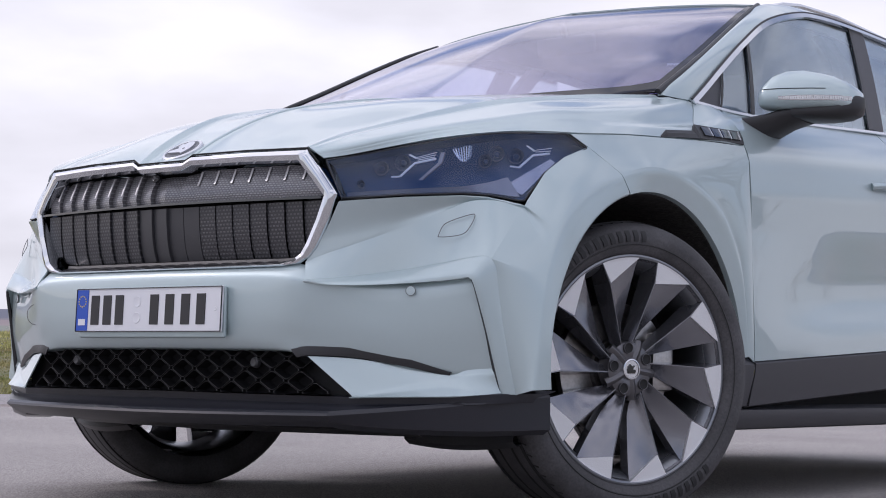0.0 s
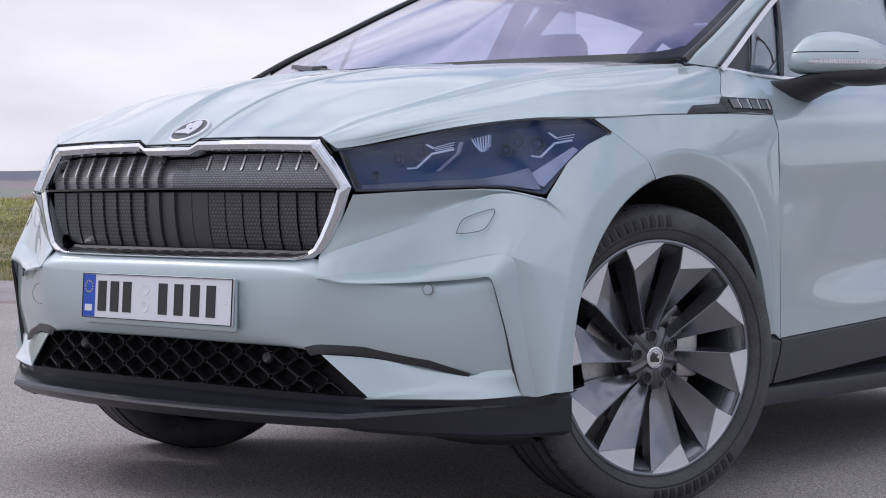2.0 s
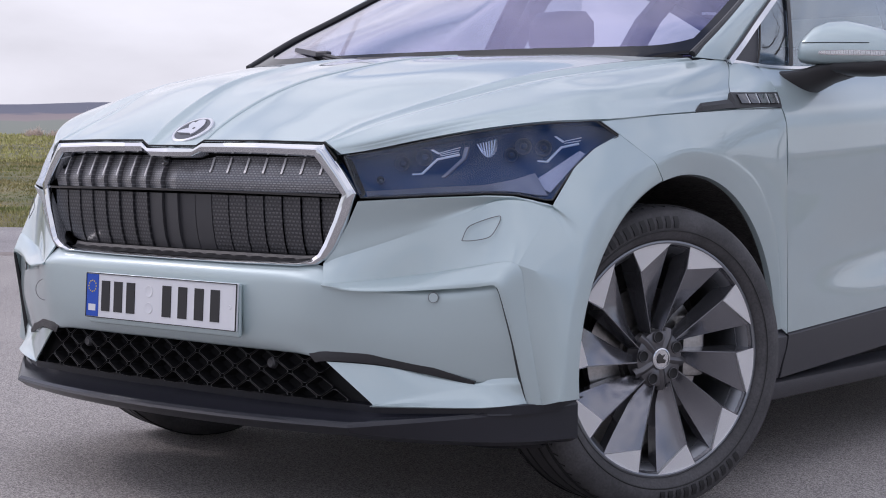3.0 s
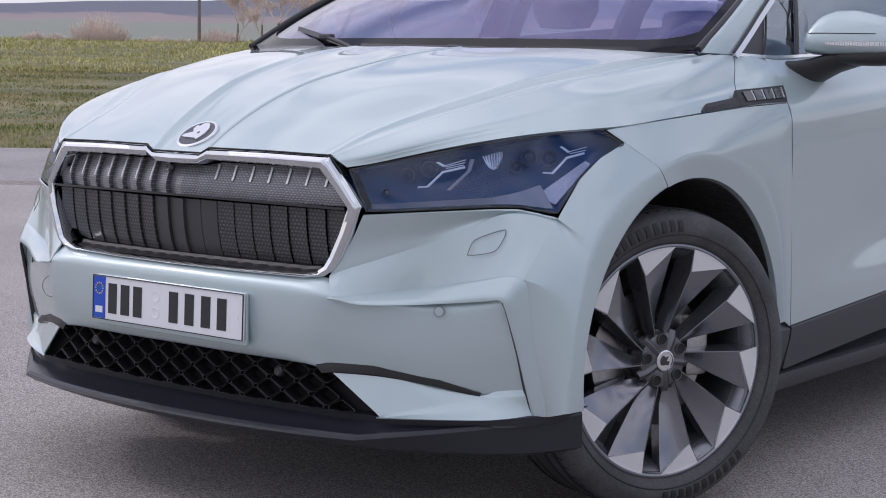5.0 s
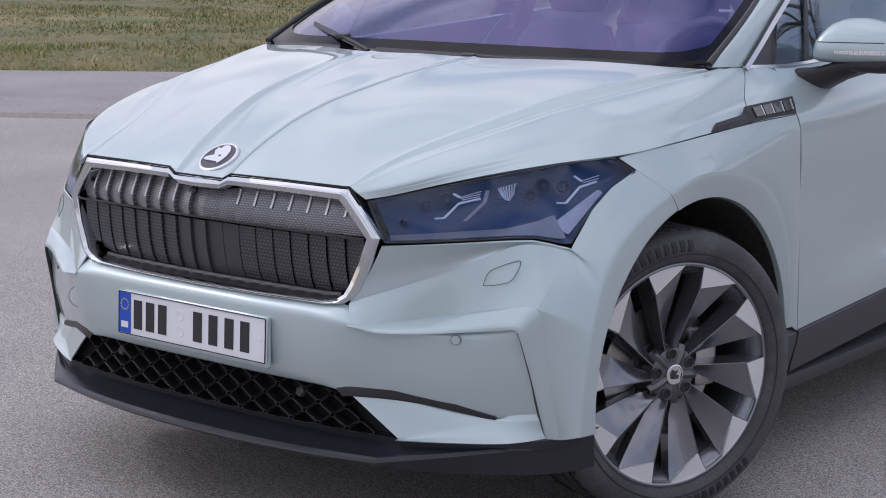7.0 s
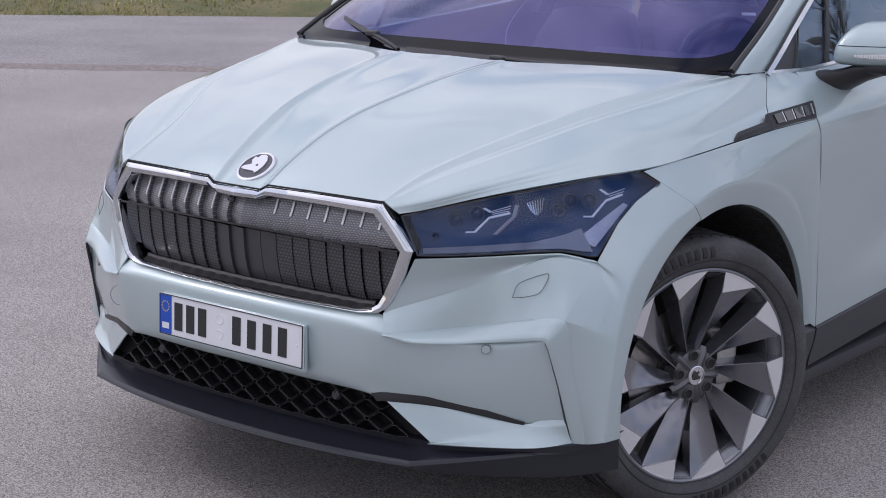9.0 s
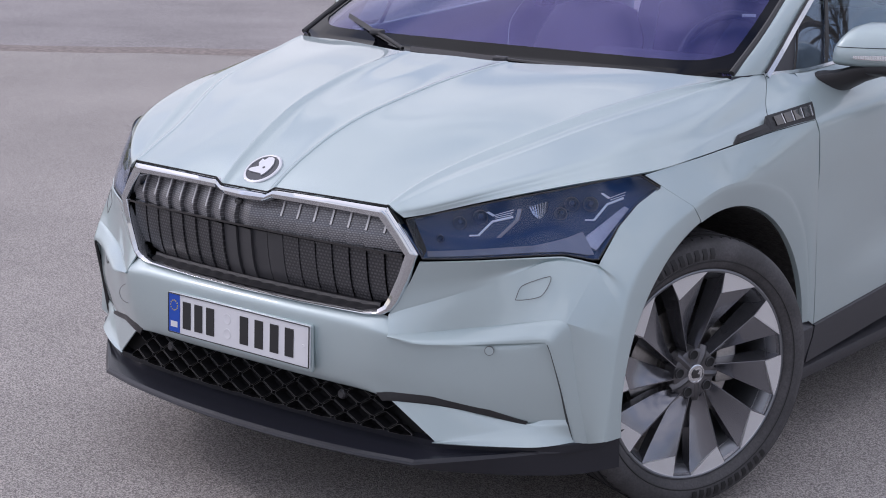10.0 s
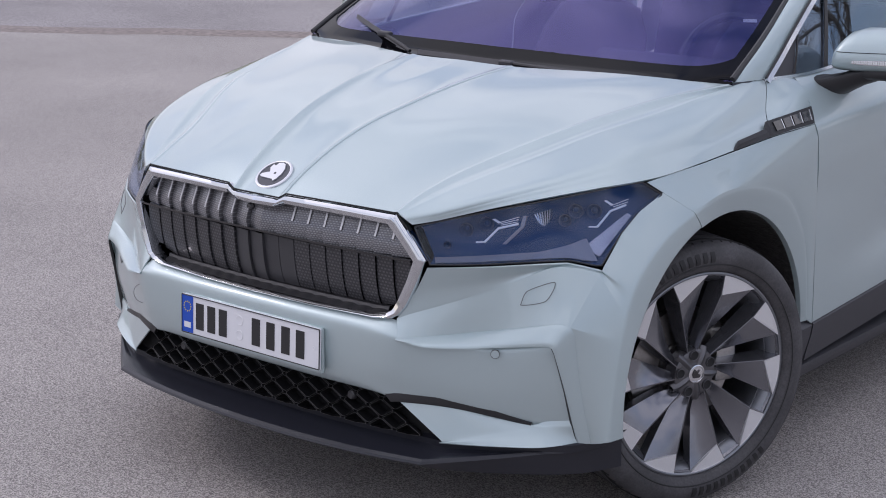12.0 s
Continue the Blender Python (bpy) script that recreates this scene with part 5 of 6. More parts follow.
            tall = t.z - b.z
            p = b.lerp(t, f) + V(.11 * tall * tall * f * (1 - f) + lift, 0, lift * .4)
            return V(p.x * s, p.y, p.z)

        def pane(front, back, nm, mat, lift=0.0):
            """A pane between two slanting edges, each given by its y at the belt and at the trim."""
            g = [[glass_at(front[0] + (front[1] - front[0]) * f + u * (back[0] - front[0] + (back[1] - back[0] - front[1] + front[0]) * f), f, lift) for f in np.linspace(0, 1, 11)] for u in np.linspace(0, 1, 15)]
            ob = part(nm, grid_mesh(g), mat, car, thick=0.003)
            ob.visible_shadow = False
            return ob
        pane((1.236, 1.238), (1.366, 1.447), "quarter_cover", CLAD)
        pane((1.366, 1.447), (1.548, 1.640), "quarter_window", SIDE_GLASS)
        pane((1.548, 1.640), (2.385, 2.505), "front_window", SIDE_GLASS)
        pane((2.50, 2.62), (3.1, 2.9), "rear_window", SIDE_GLASS)
        for lo, hi, w, mt, lift in ((1.366, 1.447, .006, BLACK, .004), (1.548, 1.640, .020, BLACK, .004), (2.385, 2.505, .022, BLACK, .004), (2.446, 2.568, .11, CLAD, .003)):
            bm = bmesh.new()
            ribbon(bm, [glass_at(lo + (hi - lo) * f, f, lift) for f in np.linspace(0, 1, 13)], w, .004, (0, 1, 0), (s, 0, 0))
            part("window_post", bm, mt, car, smooth=False)
        # roof rail
        bm = bmesh.new()
        tube(bm, [V(.66 * s, 2.06, 1.545), V(.655 * s, 2.16, 1.572), V(.65 * s, 2.3, 1.594), V(.645 * s, 2.6, 1.612), V(.645 * s, 3.2, 1.604), V(.655 * s, 3.6, 1.57), V(.66 * s, 3.66, 1.54)], .011, 8)
        part("roof_rail", bm, SATIN, car, "satin silver roof rail")
    # roof skin and tail
    g = []
    for y, zc, ze, xe in ((1.90, 1.570, 1.518, .668), (2.05, 1.590, 1.545, .645), (2.3, 1.610, 1.58, .628), (2.6, 1.616, 1.594, .622), (2.9, 1.612, 1.596, .62), (3.3, 1.594, 1.575, .625), (3.7, 1.555, 1.53, .64), (4.05, 1.50, 1.45, .66), (4.2, 1.46, 1.40, .67)):
        row = []
        for k in range(-8, 9):
            u = k / 8
            row.append(V(xe * u, y, zc + (ze - zc) * abs(u) ** 2.2))
        g.append(row)
    head = full[-1]
    g[0] = [head[round((k + 8) / 16 * (len(head) - 1))] + V(0, -.004, .004) for k in range(-8, 9)]
    g[1] = [V(p.x * .99, p.y + .12, p.z + .022) for p in g[0]]
    part("roof", grid_mesh(g), PAINT, car, thick=0.005)
    g = []
    for y, z, w in ((4.20, 1.455, .67), (4.33, 1.28, .74), (4.42, 1.12, .82), (4.50, 1.02, .86), (4.55, .85, .90), (4.56, .6, .90), (4.50, .38, .86)):
        g.append([V(w * k / 8, y - .10 * (k / 8) ** 2, z) for k in range(-8, 9)])
    tail = part("tailgate", grid_mesh(g), PAINT, car, thick=0.005)
    g = [[V(.62 * k / 8, y - .10 * (.8 * k / 8) ** 2 + .012, z + .006) for k in range(-8, 9)] for y, z in ((4.225, 1.42), (4.33, 1.28), (4.40, 1.16))]
    part("rear_screen", grid_mesh(g), PIANO, tail, "dark rear screen", thick=0.003)
    for s in (1, -1):
        bm = bmesh.new()
        g = []
        for x in np.linspace(.50, .78, 10):
            y = .40 + .10 * ((x - .5) / .36) ** 2
            d = .010 * math.sin((x - .5) / .28 * math.pi)
            g.append([V(x * s, y + .05, .21), V(x * s, y, .20), V(x * s, y - .006, .180 - d), V(x * s, y + .012, .168 - d), V(x * s, y + .05, .18 - d)])
        grid_mesh(g, bm)
        part("air_deflector", bm, BLACK, car, "black air deflector ahead of the wheel", thick=0.004)
    # floor pan and bulkheads
    bm = bmesh.new()
    box(bm, (0, 2.3, .27), (1.36, 4.2, .13), None, .02)
    part("floor_pan", bm, DARK, car, "dark underbody")
    bm = bmesh.new()
    box(bm, (0, .62, .50), (.96, .9, .44), None, .03)
    part("front_structure", bm, DARK, car)
    bm = bmesh.new()
    g = [[V(x, y + .2 * abs(x), z) for x in (-.6, -.3, 0, .3, .6)] for y, z in ((.16, .205), (.22, .19), (.45, .19), (.6, .2))]
    grid_mesh(g, bm)
    part("undertray", bm, BLACK, car, "black undertray", thick=0.006)


SCREENBLACK = material("screen_print", (0.004, 0.004, 0.006), 0.06, 0.0, 0.0, 0.03, 0.12)


def build_wipers():
    for arm, blade, knob in (([(-.265, .972, 1.104), (-.34, 1.0, 1.122), (-.43, 1.040, 1.138)], [(-.29, .985, 1.112), (-.43, 1.042, 1.138), (-.655, 1.165, 1.168)], (-.425, 1.038, 1.136)),
                             ([(.37, .95, 1.098), (.27, .948, 1.103), (.14, .946, 1.107)], [(.39, .955, 1.101), (.125, .95, 1.108), (-.21, .948, 1.112)], (.13, .946, 1.104))):
        bm = bmesh.new()
        ribbon(bm, [V(*p) for p in blade], .016, .010, (0, .4, .9), (0, -.9, .4))
        w = part("wiper", bm, CLAD, car, "black windscreen wiper", smooth=False)
        bm = bmesh.new()
        tube(bm, [V(*p) + V(0, -.004, .006) for p in arm], .006, 8)
        part("wiper_arm", bm, BLACK, w)
        part("wiper_joint", box(bmesh.new(), V(*knob) + V(0, -.004, .008), (.05, .022, .018), None, .005), CLAD, w, smooth=False)


def build_mirrors():
    for s in (1, -1):
        def ring(c, ry, rz, n=20, lean=0.0, flat=0.0):
            out = []
            for k in range(n):
                a = 2 * math.pi * k / n
                ca, sa = math.cos(a), math.sin(a)
                ca, sa = math.copysign(abs(ca) ** .72, ca), math.copysign(abs(sa) ** .72, sa)
                z = sa * rz * (1.0 if sa > 0 else 1 - flat)
                out.append(V(c[0] * s, c[1] + ca * ry + lean * z, c[2] + z))
            return out
        # housing from its inner to its outer end
        cap = [((.929, 1.505, 1.143), .074, .036), ((.932, 1.505, 1.144), .081, .041), ((.942, 1.508, 1.150), .085, .052), ((.960, 1.514, 1.158), .088, .063), ((.99, 1.524, 1.162), .089, .069), ((1.03, 1.540, 1.162), .088, .069), ((1.07, 1.556, 1.158), .085, .063), ((1.105, 1.572, 1.154), .078, .056), ((1.138, 1.588, 1.146), .062, .044), ((1.158, 1.60, 1.138), .042, .031), ((1.166, 1.605, 1.134), .012, .014)]

        def on_cap(zt):
            """Places along the front of the cap at one height."""
            line = []
            for c, ry, rz in cap[2:10]:
                v = min(abs((zt - c[2]) / (rz * (1 if zt > c[2] else .8))), .97) ** (1 / .72)
                line.append(V(c[0] * s, c[1] - ry * math.sqrt(1 - v * v) ** .72 + .25 * (zt - c[2]), zt))
            return line

        rings = []
        for c, ry, rz in cap:
            rings.append(ring(c, ry, rz, 24, 0.25, 0.2))
        bm = bmesh.new()
        vs = [[bm.verts.new(p) for p in r] for r in rings]
        for a, b in zip(vs, vs[1:]):
            for k in range(24):
                bm.faces.new((a[k], a[(k + 1) % 24], b[(k + 1) % 24], b[k]))
        bm.faces.new(vs[0])
        bm.faces.new(vs[-1])
        mir = part("door_mirror", bm, PAINT, car, "door mirror with painted cap and black foot")
        # black lower shell and foot on the door
        secs = [((.975, 1.525, 1.108), .060, .016), ((1.02, 1.545, 1.103), .078, .022), ((1.08, 1.568, 1.104), .078, .024), ((1.13, 1.588, 1.110), .066, .026), ((1.160, 1.602, 1.125), .044, .030), ((1.170, 1.608, 1.132), .015, .018)]
        bm = bmesh.new()
        vs = [[bm.verts.new(p) for p in ring(c, ry, rz, 18)] for c, ry, rz in secs]
        for a, b in zip(vs, vs[1:]):
            for k in range(18):
                bm.faces.new((a[k], a[(k + 1) % 18], b[(k + 1) % 18], b[k]))
        bm.faces.new(vs[0])
        bm.faces.new(vs[-1])
        part("mirror_shell", bm, BLACK, mir, "black lower shell")
        secs = [((.868, 1.466, 1.055), .074, .037), ((.905, 1.473, 1.056), .066, .036), ((.945, 1.492, 1.068), .056, .033), ((.985, 1.513, 1.088), .052, .028), ((1.03, 1.535, 1.100), .058, .022)]
        bm = bmesh.new()
        vs = [[bm.verts.new(p) for p in ring(c, ry, rz, 18, -0.5)] for c, ry, rz in secs]
        for a, b in zip(vs, vs[1:]):
            for k in range(18):
                bm.faces.new((a[k], a[(k + 1) % 18], b[(k + 1) % 18], b[k]))
        bm.faces.new(vs[0])
        bm.faces.new(vs[-1])
        part("mirror_foot", bm, BLACK, mir, "black foot")
        bm = bmesh.new()
        line = spline(on_cap(1.139)[2:], 34)
        wide = [.004 + .006 * math.sin(math.pi * min(1, i / 24)) if i < 12 else .010 for i in range(34)]
        ribbon(bm, [p + V(-.001 * s, .003, 0) for p in line], [w + .005 for w in wide], .004, (0, -.2, 1), (.25 * s, -1, 0))
        ind = part("indicator", bm, SATIN, mir, "clear ribbed indicator strip", smooth=False)
        for i in range(33):
            bm = bmesh.new()
            ribbon(bm, [line[i], line[i].lerp(line[i + 1], .72)], wide[i], .004, (0, -.2, 1), (.25 * s, -1, 0))
            part("indicator_rib", bm, INDIC, ind, smooth=False)
        bm = bmesh.new()
        tube(bm, [p + V(0, -.0002, 0) for p in spline(on_cap(1.1665)[:6], 18)], .0011, 5)
        part("cap_joint", bm, DARK, mir)
        mir.location = (-.024 * s, .055, 0)


def make_wheel(at, turn, face):
    """A 21 inch wheel. Its axle lies along x and it shows its face towards +x times face."""
    wh = new("wheel")
    wh.parent = car
    tagged(wh, "two-tone aero alloy wheel with low-profile tyre")
    R, RIM = .372, .288
    bm = bmesh.new()
    prof = [(-.11, .285), (-.118, .300), (-.124, .325), (-.116, .352), (-.098, .3665), (-.06, .3715), (0, .3725), (.06, .3715), (.098, .3665), (.114, .354), (.1225, .330), (.1205, .310), (.112, .296), (.104, .288), (.09, .286)]
    lathe(bm, prof, 96)
    tyre = part("tyre", bm, RUBBER, wh, "black low-profile tyre")
    for x in (-.075, -.03, .03, .075):
        bm = bmesh.new()
        lathe(bm, [(x - .004, .366), (x - .004, .3728), (x + .004, .3728), (x + .004, .366)], 96)
        part("tread_groove", bm, DARK, tyre)
    bm = bmesh.new()
    for k in range(72):
        a = 2 * math.pi * k / 72
        for x, w, sl in ((-.086, .018, .4), (.086, .018, -.4)):
            m = Matrix.Rotation(a, 4, "X") @ Matrix.Translation((x, 0, .3676)) @ Matrix.Rotation(sl, 4, "Z")
            box(bm, (0, 0, 0), (1, 1, 1), m @ Matrix.Diagonal((w, .003, .003, 1)))
    part("tread_sipe", bm, DARK, tyre, smooth=False, kind="stuff")
    # raised writing on the wall, as plain bars
    for a0 in (88, 268):
        for k in range(11):
            bm = bmesh.new()
            a = radians(a0 + k * 4.3)
            g = []
            for da in np.linspace(-.021, .021, 3):
                g.append([V(.1165, 0, 0) + V(0, math.cos(a + da), math.sin(a + da)) * .346, V(.1247, 0, 0) + V(0, math.cos(a + da), math.sin(a + da)) * .330, V(.1232, 0, 0) + V(0, math.cos(a + da), math.sin(a + da)) * .318])
            grid_mesh(g, bm)
            part("wall_bar", bm, RUBBER2, tyre, thick=0.0012)
    bm = bmesh.new()
    lathe(bm, [(.1215, .3135), (.1225, .3115), (.1215, .3095)], 96)
    part("wall_line", bm, RUBBER2, tyre)
    # rim: barrel, flange
    bm = bmesh.new()
    lathe(bm, [(-.10, .268), (-.09, .262), (0, .245), (.05, .250), (.085, .264), (.097, .276)], 72)
    part("rim_barrel", bm, BARREL, wh)
    bm = bmesh.new()
    lathe(bm, [(.094, .274), (.1035, .2775), (.106, .2825), (.105, .2868), (.098, .2885)], 96)
    part("rim_flange", bm, BARREL, wh, "grey rim edge")
    # ten blades
    def P(r, deg, x):
        return V(x, r * math.cos(radians(deg)), r * math.sin(radians(deg)))
    for k in range(10):
        a = 36 * k + SPOKE0
        apex = a + (41 if k % 2 else 34)
        # a sharp leading edge, and a trailing edge that falls from the rim to the hub
        lead = [P(.066, apex + 5, .084), P(.226, a + 34.5, .1015)]
        trail = [P(.066, apex - 8, .078), P(.277, a + 12.5, .0985)]
        le, tr_ = even([lead[0], lead[-1]], 9, False), even([trail[0], trail[-1]], 9, False)
        bm = bmesh.new()
        # the face is dished, most near the hub, so that it turns as it runs outwards
        g = []
        for j, (p, q) in enumerate(zip(le, tr_)):
            u = j / 8
            sag = .034 * (1 - u) ** 0.8 * min(1.0, .35 + u * 3)
            g.append([q.lerp(p, v) + V(-sag * (1 - v) ** 1.5 - .007 * math.sin(math.pi * v) * (1 - .5 * u), 0, 0) for v in np.linspace(0, 1, 9)])
        grid_mesh(g, bm)
        grid_mesh([[row[0] + V(-.03, 0, 0), row[0]] for row in g], bm)
        sp = part("spoke", bm, GUNMETAL, wh, "dark grey twisted aero blade")
        # sloping end of the slot inside the rim
        bm = bmesh.new()
        grid_mesh([[P(.2785, a + d, .1035), P(.2765, a + d, .1005), P(.256, a + d, .066), P(.254, a + d, .045)] for d in np.linspace(35.5, 48.8, 7)], bm)
        part("slot_end", bm, GUNMETAL, sp, "sloping dark end of the slot", smooth=False)
        # sloping side wall under the leading edge
        bm = bmesh.new()
        foot = [P(.072, apex + 8, .045), P(.226, a + 37, .045), P(.270, a + 37.5, .055)]
        edge = lead + [P(.279, a + 36, .104)]
        g = [[p, q] for p, q in zip(spline(edge, 13, False), spline(foot, 13, False))]
        grid_mesh(g, bm)
        part("spoke_wall", bm, GUNMETAL, sp, "dark sloping wall of the slot", thick=0.003, smooth=False)
        bm = bmesh.new()
        tube(bm, [p + V(.0003, 0, 0) for p in le], .0008, 5)
        part("spoke_edge", bm, EDGE, sp, "fine lighter edge")
        # machined tip
        bm = bmesh.new()
        poly = [P(.2255, a + 34, .103)] + [P(.2795, a + 12.2 + u * 23.8, .1045 + .001 * math.sin(u * 3.1)) for u in np.linspace(0, 1, 9)]
        slab(bm, poly, (-.012, 0, 0))
        part("spoke_tip", bm, MACHINED, sp, "bright machined tip", smooth=False)
    # hub, cap and bolt wells, each well's shade put in as a dark disc
    bm = bmesh.new()
    lathe(bm, [(.04, .066), (.074, .070), (.083, .067), (.0865, .060), (.088, .029), (.086, .026)], 40)
    part("hub_face", bm, HUB, wh)
    for k in range(5):
        bm = bmesh.new()
        d = 72 * k + 64
        g = [[P(r, d + w / r * .06, x - abs(w) ** 2 * .00008) for w in (-11, -6, 0, 6, 11)] for r, x in ((.025, .0905), (.042, .0915), (.060, .0905), (.078, .082))]
        grid_mesh(g, bm)
        part("hub_ridge", bm, HUB, wh, thick=0.003)
    bm = bmesh.new()
    lathe(bm, [(.086, .0265), (.0925, .0258), (.0935, .0228), (.091, .0212), (.091, .0)], 36)
    cap = part("hub_cap", bm, SATIN, wh, "silver hub cap")
    bm = bmesh.new()
    slab(bm, [V(.092, y, z) for y, z in ((-.010, -.011), (.010, -.011), (.012, -.003), (.003, .0), (.010, .010), (.0, .007), (-.005, .013), (-.011, .006), (-.013, -.002))], (.002, 0, 0))
    part("cap_shape", bm, PIANO, cap, "plain dark shape", smooth=False)
    for k in range(5):
        a = radians(72 * k + 28)
        bm = bmesh.new()
        away = (0, math.cos(a) * .0535, math.sin(a) * .0535)
        lathe(bm, [(.0875, .0150), (.0918, .0142), (.0922, .0134), (.0915, .0126), (.0882, .0122)], 24)
        bmesh.ops.translate(bm, verts=bm.verts[:], vec=away)
        well = part("lug_well", bm, HUB, wh, "rim of a bolt well")
        bm = bmesh.new()
        lathe(bm, [(.0905, .0132), (.0893, .0115), (.0893, .0)], 20)
        bmesh.ops.translate(bm, verts=bm.verts[:], vec=away)
        part("lug_shade", bm, DARK, well, "dark disc for the shade inside the bolt well")
    # brake
    bm = bmesh.new()
    lathe(bm, [(.0, .05), (.012, .17), (.012, .08), (.03, .075), (.03, .0)], 48)
    lathe(bm, [(.0, .08), (.0, .17), (.022, .17), (.022, .08)], 48)
    part("brake_disc", bm, STEEL, wh, "steel brake disc")
    bm = bmesh.new()
    box(bm, (.015, .135, .02), (.07, .07, .15), None, .012)
    part("brake_caliper", bm, STEEL, wh, "grey brake caliper")
    wh.matrix_basis = Matrix.Translation(at) @ Matrix.Rotation(radians(turn), 4, "Z") @ (Matrix() if face > 0 else Matrix.Rotation(math.pi, 4, "Z"))
    return wh


SPOKE0 = 3.3


def build_interior():
    cab = part("dashboard", grid_mesh([[V(x, y, z) for x in np.linspace(-.74, .74, 15)] for y, z in ((.98, 1.085), (1.2, 1.07), (1.42, 1.06), (1.55, 1.03), (1.58, .96), (1.50, .80), (1.45, .6))]), TRIM, car, "dark dashboard", thick=0.01)
    bm = bmesh.new()
    g = [[V(x, 1.42 + math.cos(v) * .05, 1.07 + .045 * math.sin(v)) for v in np.linspace(0, math.pi, 7)] for x in np.linspace(.15, .6, 9)]
    grid_mesh(g, bm)
    part("instrument_hood", bm, TRIM, cab, thick=0.006)
    bm = bmesh.new()
    m = Matrix.Translation((.39, 1.78, 1.05)) @ Matrix.Rotation(radians(64), 4, "X")
    tube(bm, [m @ V(math.cos(a) * .165, math.sin(a) * .165, 0) for a in np.linspace(0, 2 * math.pi, 41)], .015, 8, caps=False)
    for a in (radians(-5), radians(185), radians(270)):
        tube(bm, [m @ V(math.cos(a) * .03, math.sin(a) * .03, -.02), m @ V(math.cos(a) * .155, math.sin(a) * .155, 0)], .014, 6)
    part("steering_wheel", bm, CLAD, car, "dark leather steering wheel")
    for x in (-.37, .37):
        bm = bmesh.new()
        g = []
        for z, y, w, d in ((.50, 2.02, .25, .07), (.70, 2.06, .26, .08), (.90, 2.12, .25, .08), (1.06, 2.18, .22, .07), (1.15, 2.21, .17, .06), (1.17, 2.22, .10, .04)):
            g.append([V(x + w * math.cos(a), y + d * math.sin(a) - .03 * abs(math.cos(a)), z) for a in np.linspace(0, 2 * math.pi, 21)])
        grid_mesh(g, bm)
        seat = part("front_seat", bm, CLOTH, car, "dark grey front seat", thick=0.006)
        bm = bmesh.new()
        g = []
        for z, w, d in ((1.20, .02, .01), (1.205, .10, .04), (1.26, .135, .05), (1.33, .13, .05), (1.365, .10, .04), (1.37, .03, .01)):
            g.append([V(x + w * math.cos(a), 2.23 + d * math.sin(a), z) for a in np.linspace(0, 2 * math.pi, 21)])
        grid_mesh(g, bm)
        part("headrest", bm, CLOTH, seat, thick=0.004)
        bm = bmesh.new()
        box(bm, (x, 1.80, .52), (.5, .52, .16), None, .05)
        part("cushion", bm, CLOTH, seat)
    bm = bmesh.new()
    box(bm, (0, 3.05, .84), (1.3, .14, .60), Matrix.Rotation(radians(-14), 4, "X"), .05)
    rb = part("rear_bench", bm, CLOTH, car, "dark grey rear bench")
    for x in (-.38, .0, .38):
        part("headrest", box(bmesh.new(), (x, 3.14, 1.22), (.24, .09, .15), None, .035), CLOTH, rb)
    g = [[V(.60 * k / 6, y, z - .03 * abs(k / 6) ** 3) for k in range(-6, 7)] for y, z in ((2.02, 1.530), (2.3, 1.575), (2.7, 1.590), (3.3, 1.565), (3.9, 1.48))]
    part("headliner", grid_mesh(g), CLOTH, car, "dark cloth headliner", thick=0.008)
    for s in (1, -1):
        for y, w in ((2.44, .09), (3.25, .16)):
            bm = bmesh.new()
            ribbon(bm, [V(.80 * s, y, 1.12), V(.77 * s, y + .05, 1.28), V(.70 * s, y + .10, 1.44), V(.62 * s, y + .13, 1.54)], w, .03, (0, 1, 0), (-s, 0, 0))
            part("pillar_trim", bm, CLOTH, car, "dark inner pillar trim", smooth=False)
    bm = bmesh.new()
    box(bm, (0, 1.86, 1.455), (.23, .03, .065), Matrix.Rotation(radians(8), 4, "X"), .012)
    tube(bm, [V(0, 1.86, 1.47), V(0, 1.83, 1.53)], .012, 8)
    part("inner_mirror", bm, BLACK, car, "black inside mirror")
    part("screen_label", box(bmesh.new(), (.690, 1.376, 1.246), (.040, .002, .013), Matrix.Rotation(radians(30), 4, "Z") @ Matrix.Rotation(radians(-58), 4, "X")), PLATE, car, "small white label behind the screen", smooth=False)
    bm = bmesh.new()
    g = [[V(x, y, .40) for x in (-.8, 0, .8)] for y in (1.3, 2.4, 3.6, 4.4)]
    grid_mesh(g, bm)
    part("cabin_floor", bm, TRIM, car, "dark cabin floor", thick=0.01)


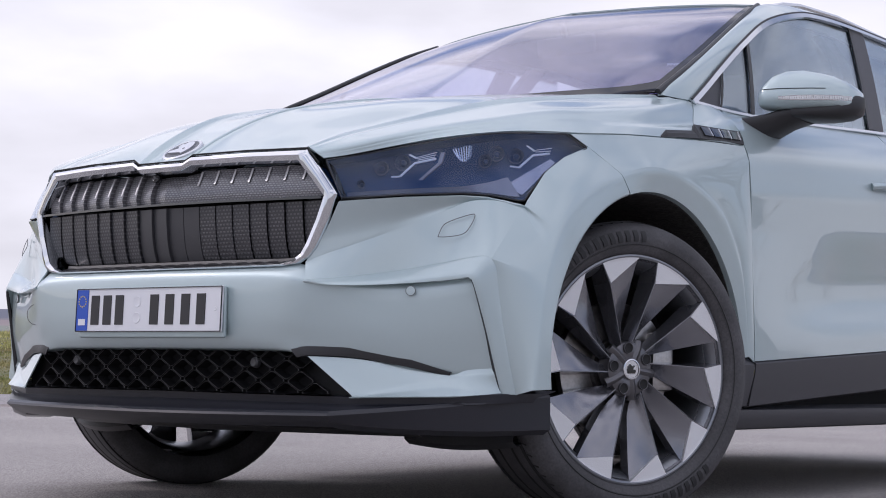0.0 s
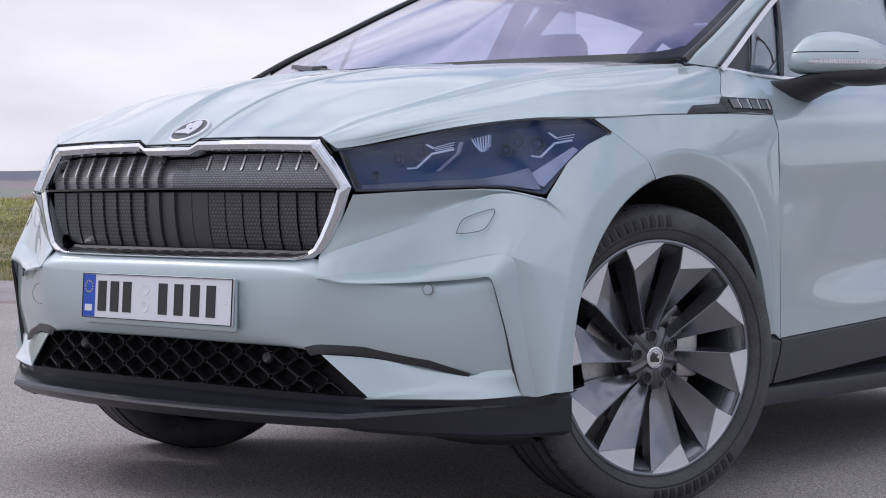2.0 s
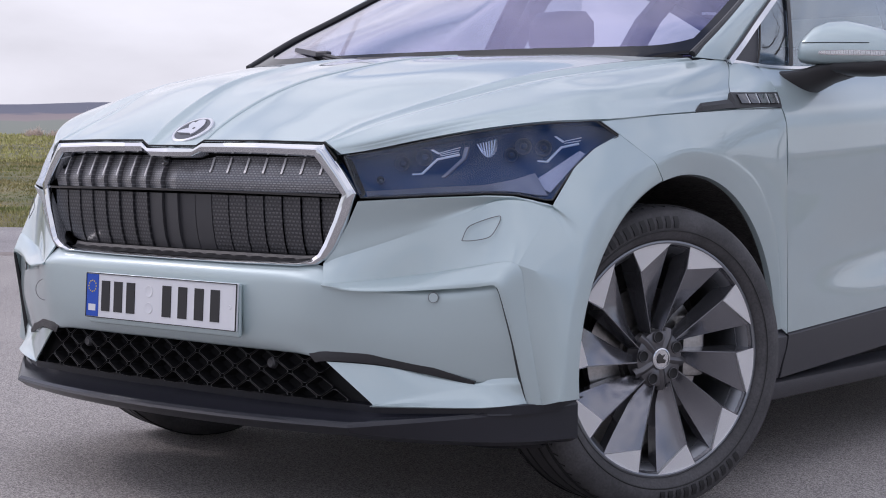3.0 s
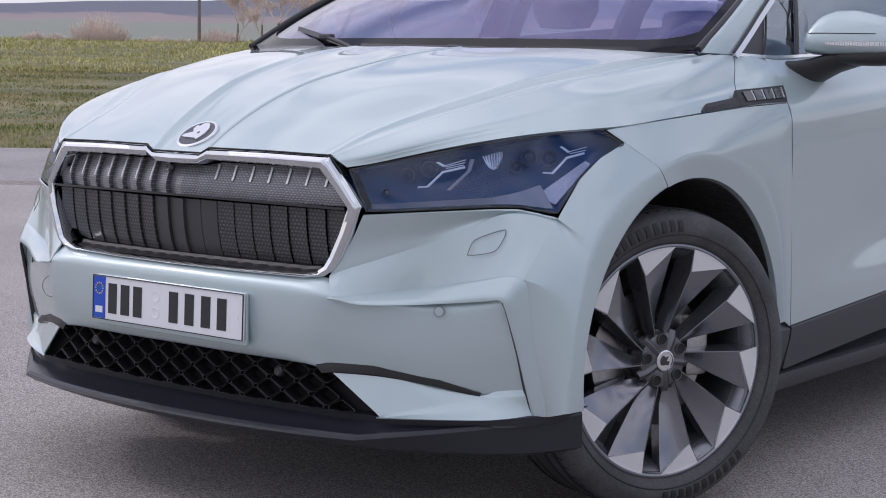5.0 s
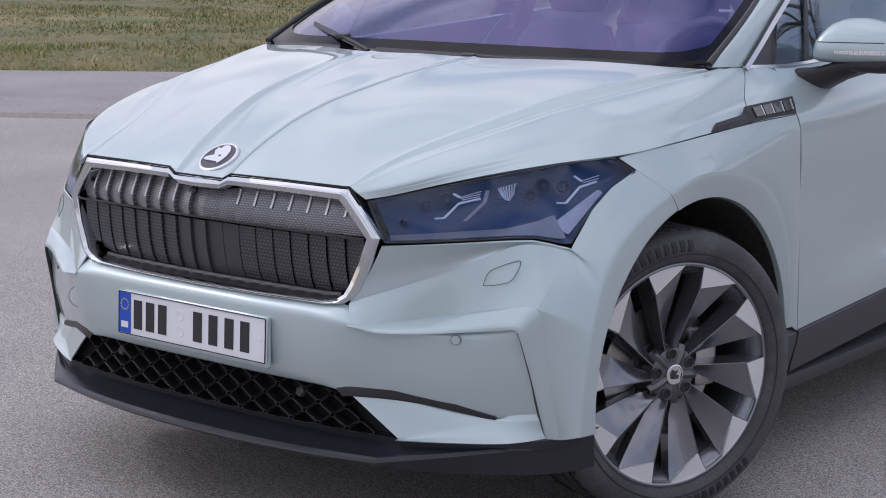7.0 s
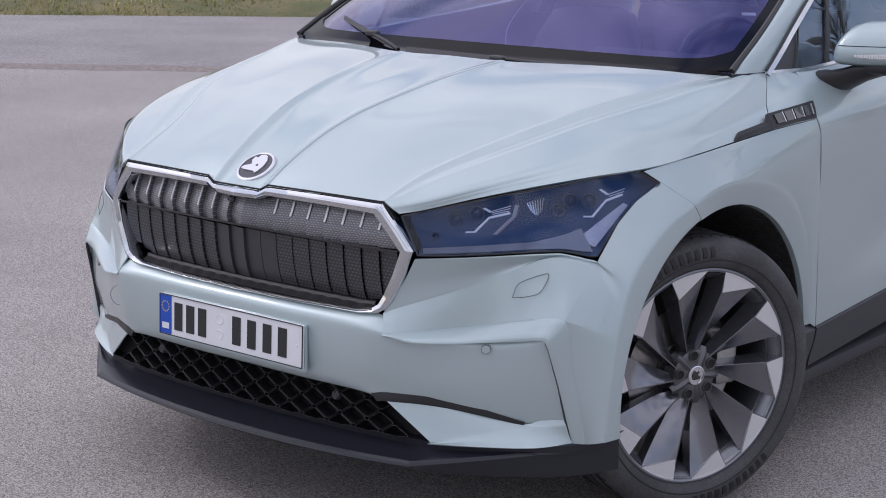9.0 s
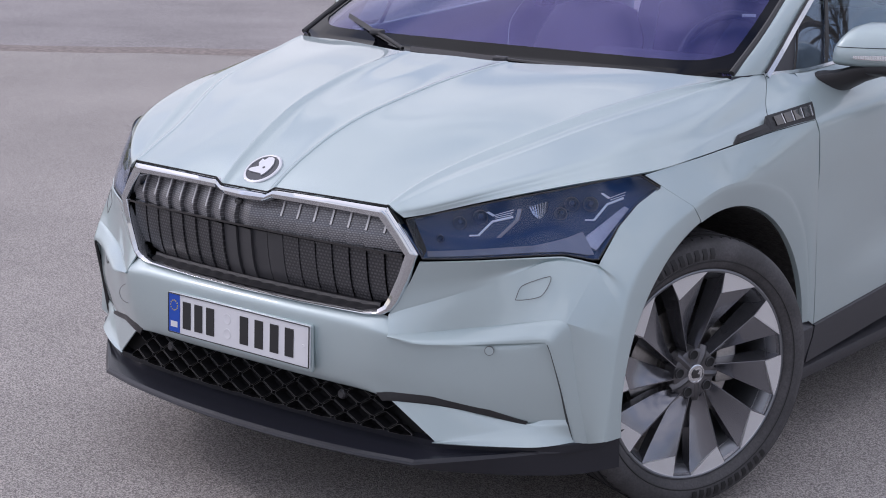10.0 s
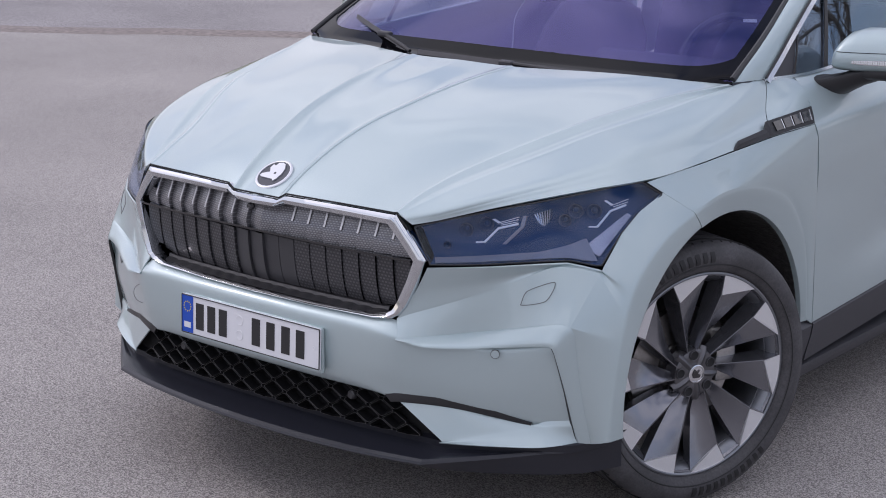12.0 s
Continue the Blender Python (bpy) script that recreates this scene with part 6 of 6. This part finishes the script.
build_ground()
build_field()
build_hills()
build_hood()
build_fenders()
build_bumper()
build_lower_grille()
build_grille()
build_emblem()
build_plate()
build_headlights()
build_doors()
build_glasshouse()
build_wipers()
build_mirrors()
build_interior()
make_wheel((.822, .822, .3585), -21.5, 1)
make_wheel((-.778, .872, .3555), -19.5, -1)
make_wheel((.80, 3.60, .3605), 0, 1)
make_wheel((-.80, 3.60, .3605), 0, -1)
for k, (x, y, h) in enumerate(((26, -6, 9), (29, 3, 8), (31, 12, 10), (27, 22, 8.5), (24, -18, 9), (33, -12, 11), (11.5, 23, 13), (16.5, 26, 12), (7, 29, 13), (23, 27, 12), (19, 19, 11))):
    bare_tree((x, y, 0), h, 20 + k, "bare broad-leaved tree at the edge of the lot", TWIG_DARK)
rnd = random.Random(11)
for k in range(16):
    b = radians(18 + 4.6 * k + rnd.uniform(-1.5, 1.5))
    away = rnd.uniform(72, 96)
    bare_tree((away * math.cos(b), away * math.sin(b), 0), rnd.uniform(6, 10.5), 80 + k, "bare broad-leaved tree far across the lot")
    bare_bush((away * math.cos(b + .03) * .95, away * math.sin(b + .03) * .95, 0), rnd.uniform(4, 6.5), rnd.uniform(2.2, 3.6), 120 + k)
for k, (bearing, away, tall) in enumerate(((45.0, 99, 4.6), (45.9, 96, 4.2), (46.5, 102, 5.0), (47.3, 97, 4.4), (48.4, 100, 4.8), (50.5, 98, 4.5), (53.5, 101, 4.8))):
    b = radians(bearing)
    bare_tree((2.9 - away * math.cos(b), -2.67 + away * math.sin(b), 2.0), tall, 40 + k, "bare young tree beyond the meadow", None, 8)
for k, (bearing, away, wide, tall) in enumerate(((40.45, 96, 2.6, 2.0), (39.05, 97, 1.3, .8), (38.2, 96, .8, .9), (42.3, 97, 1.4, .7), (43.2, 96, 1.0, .6), (44.4, 97, 2.2, 1.3), (46.9, 96, 2.6, 1.4), (36.0, 97, 2.0, 1.2))):
    b = radians(bearing)
    bare_bush((2.9 - away * math.cos(b), -2.67 + away * math.sin(b), 2.0), wide, tall, 60 + k)
far_pole((2.9 - 97 * math.cos(radians(43.75)), -2.67 + 97 * math.sin(radians(43.75)), 2.0), 3.8)
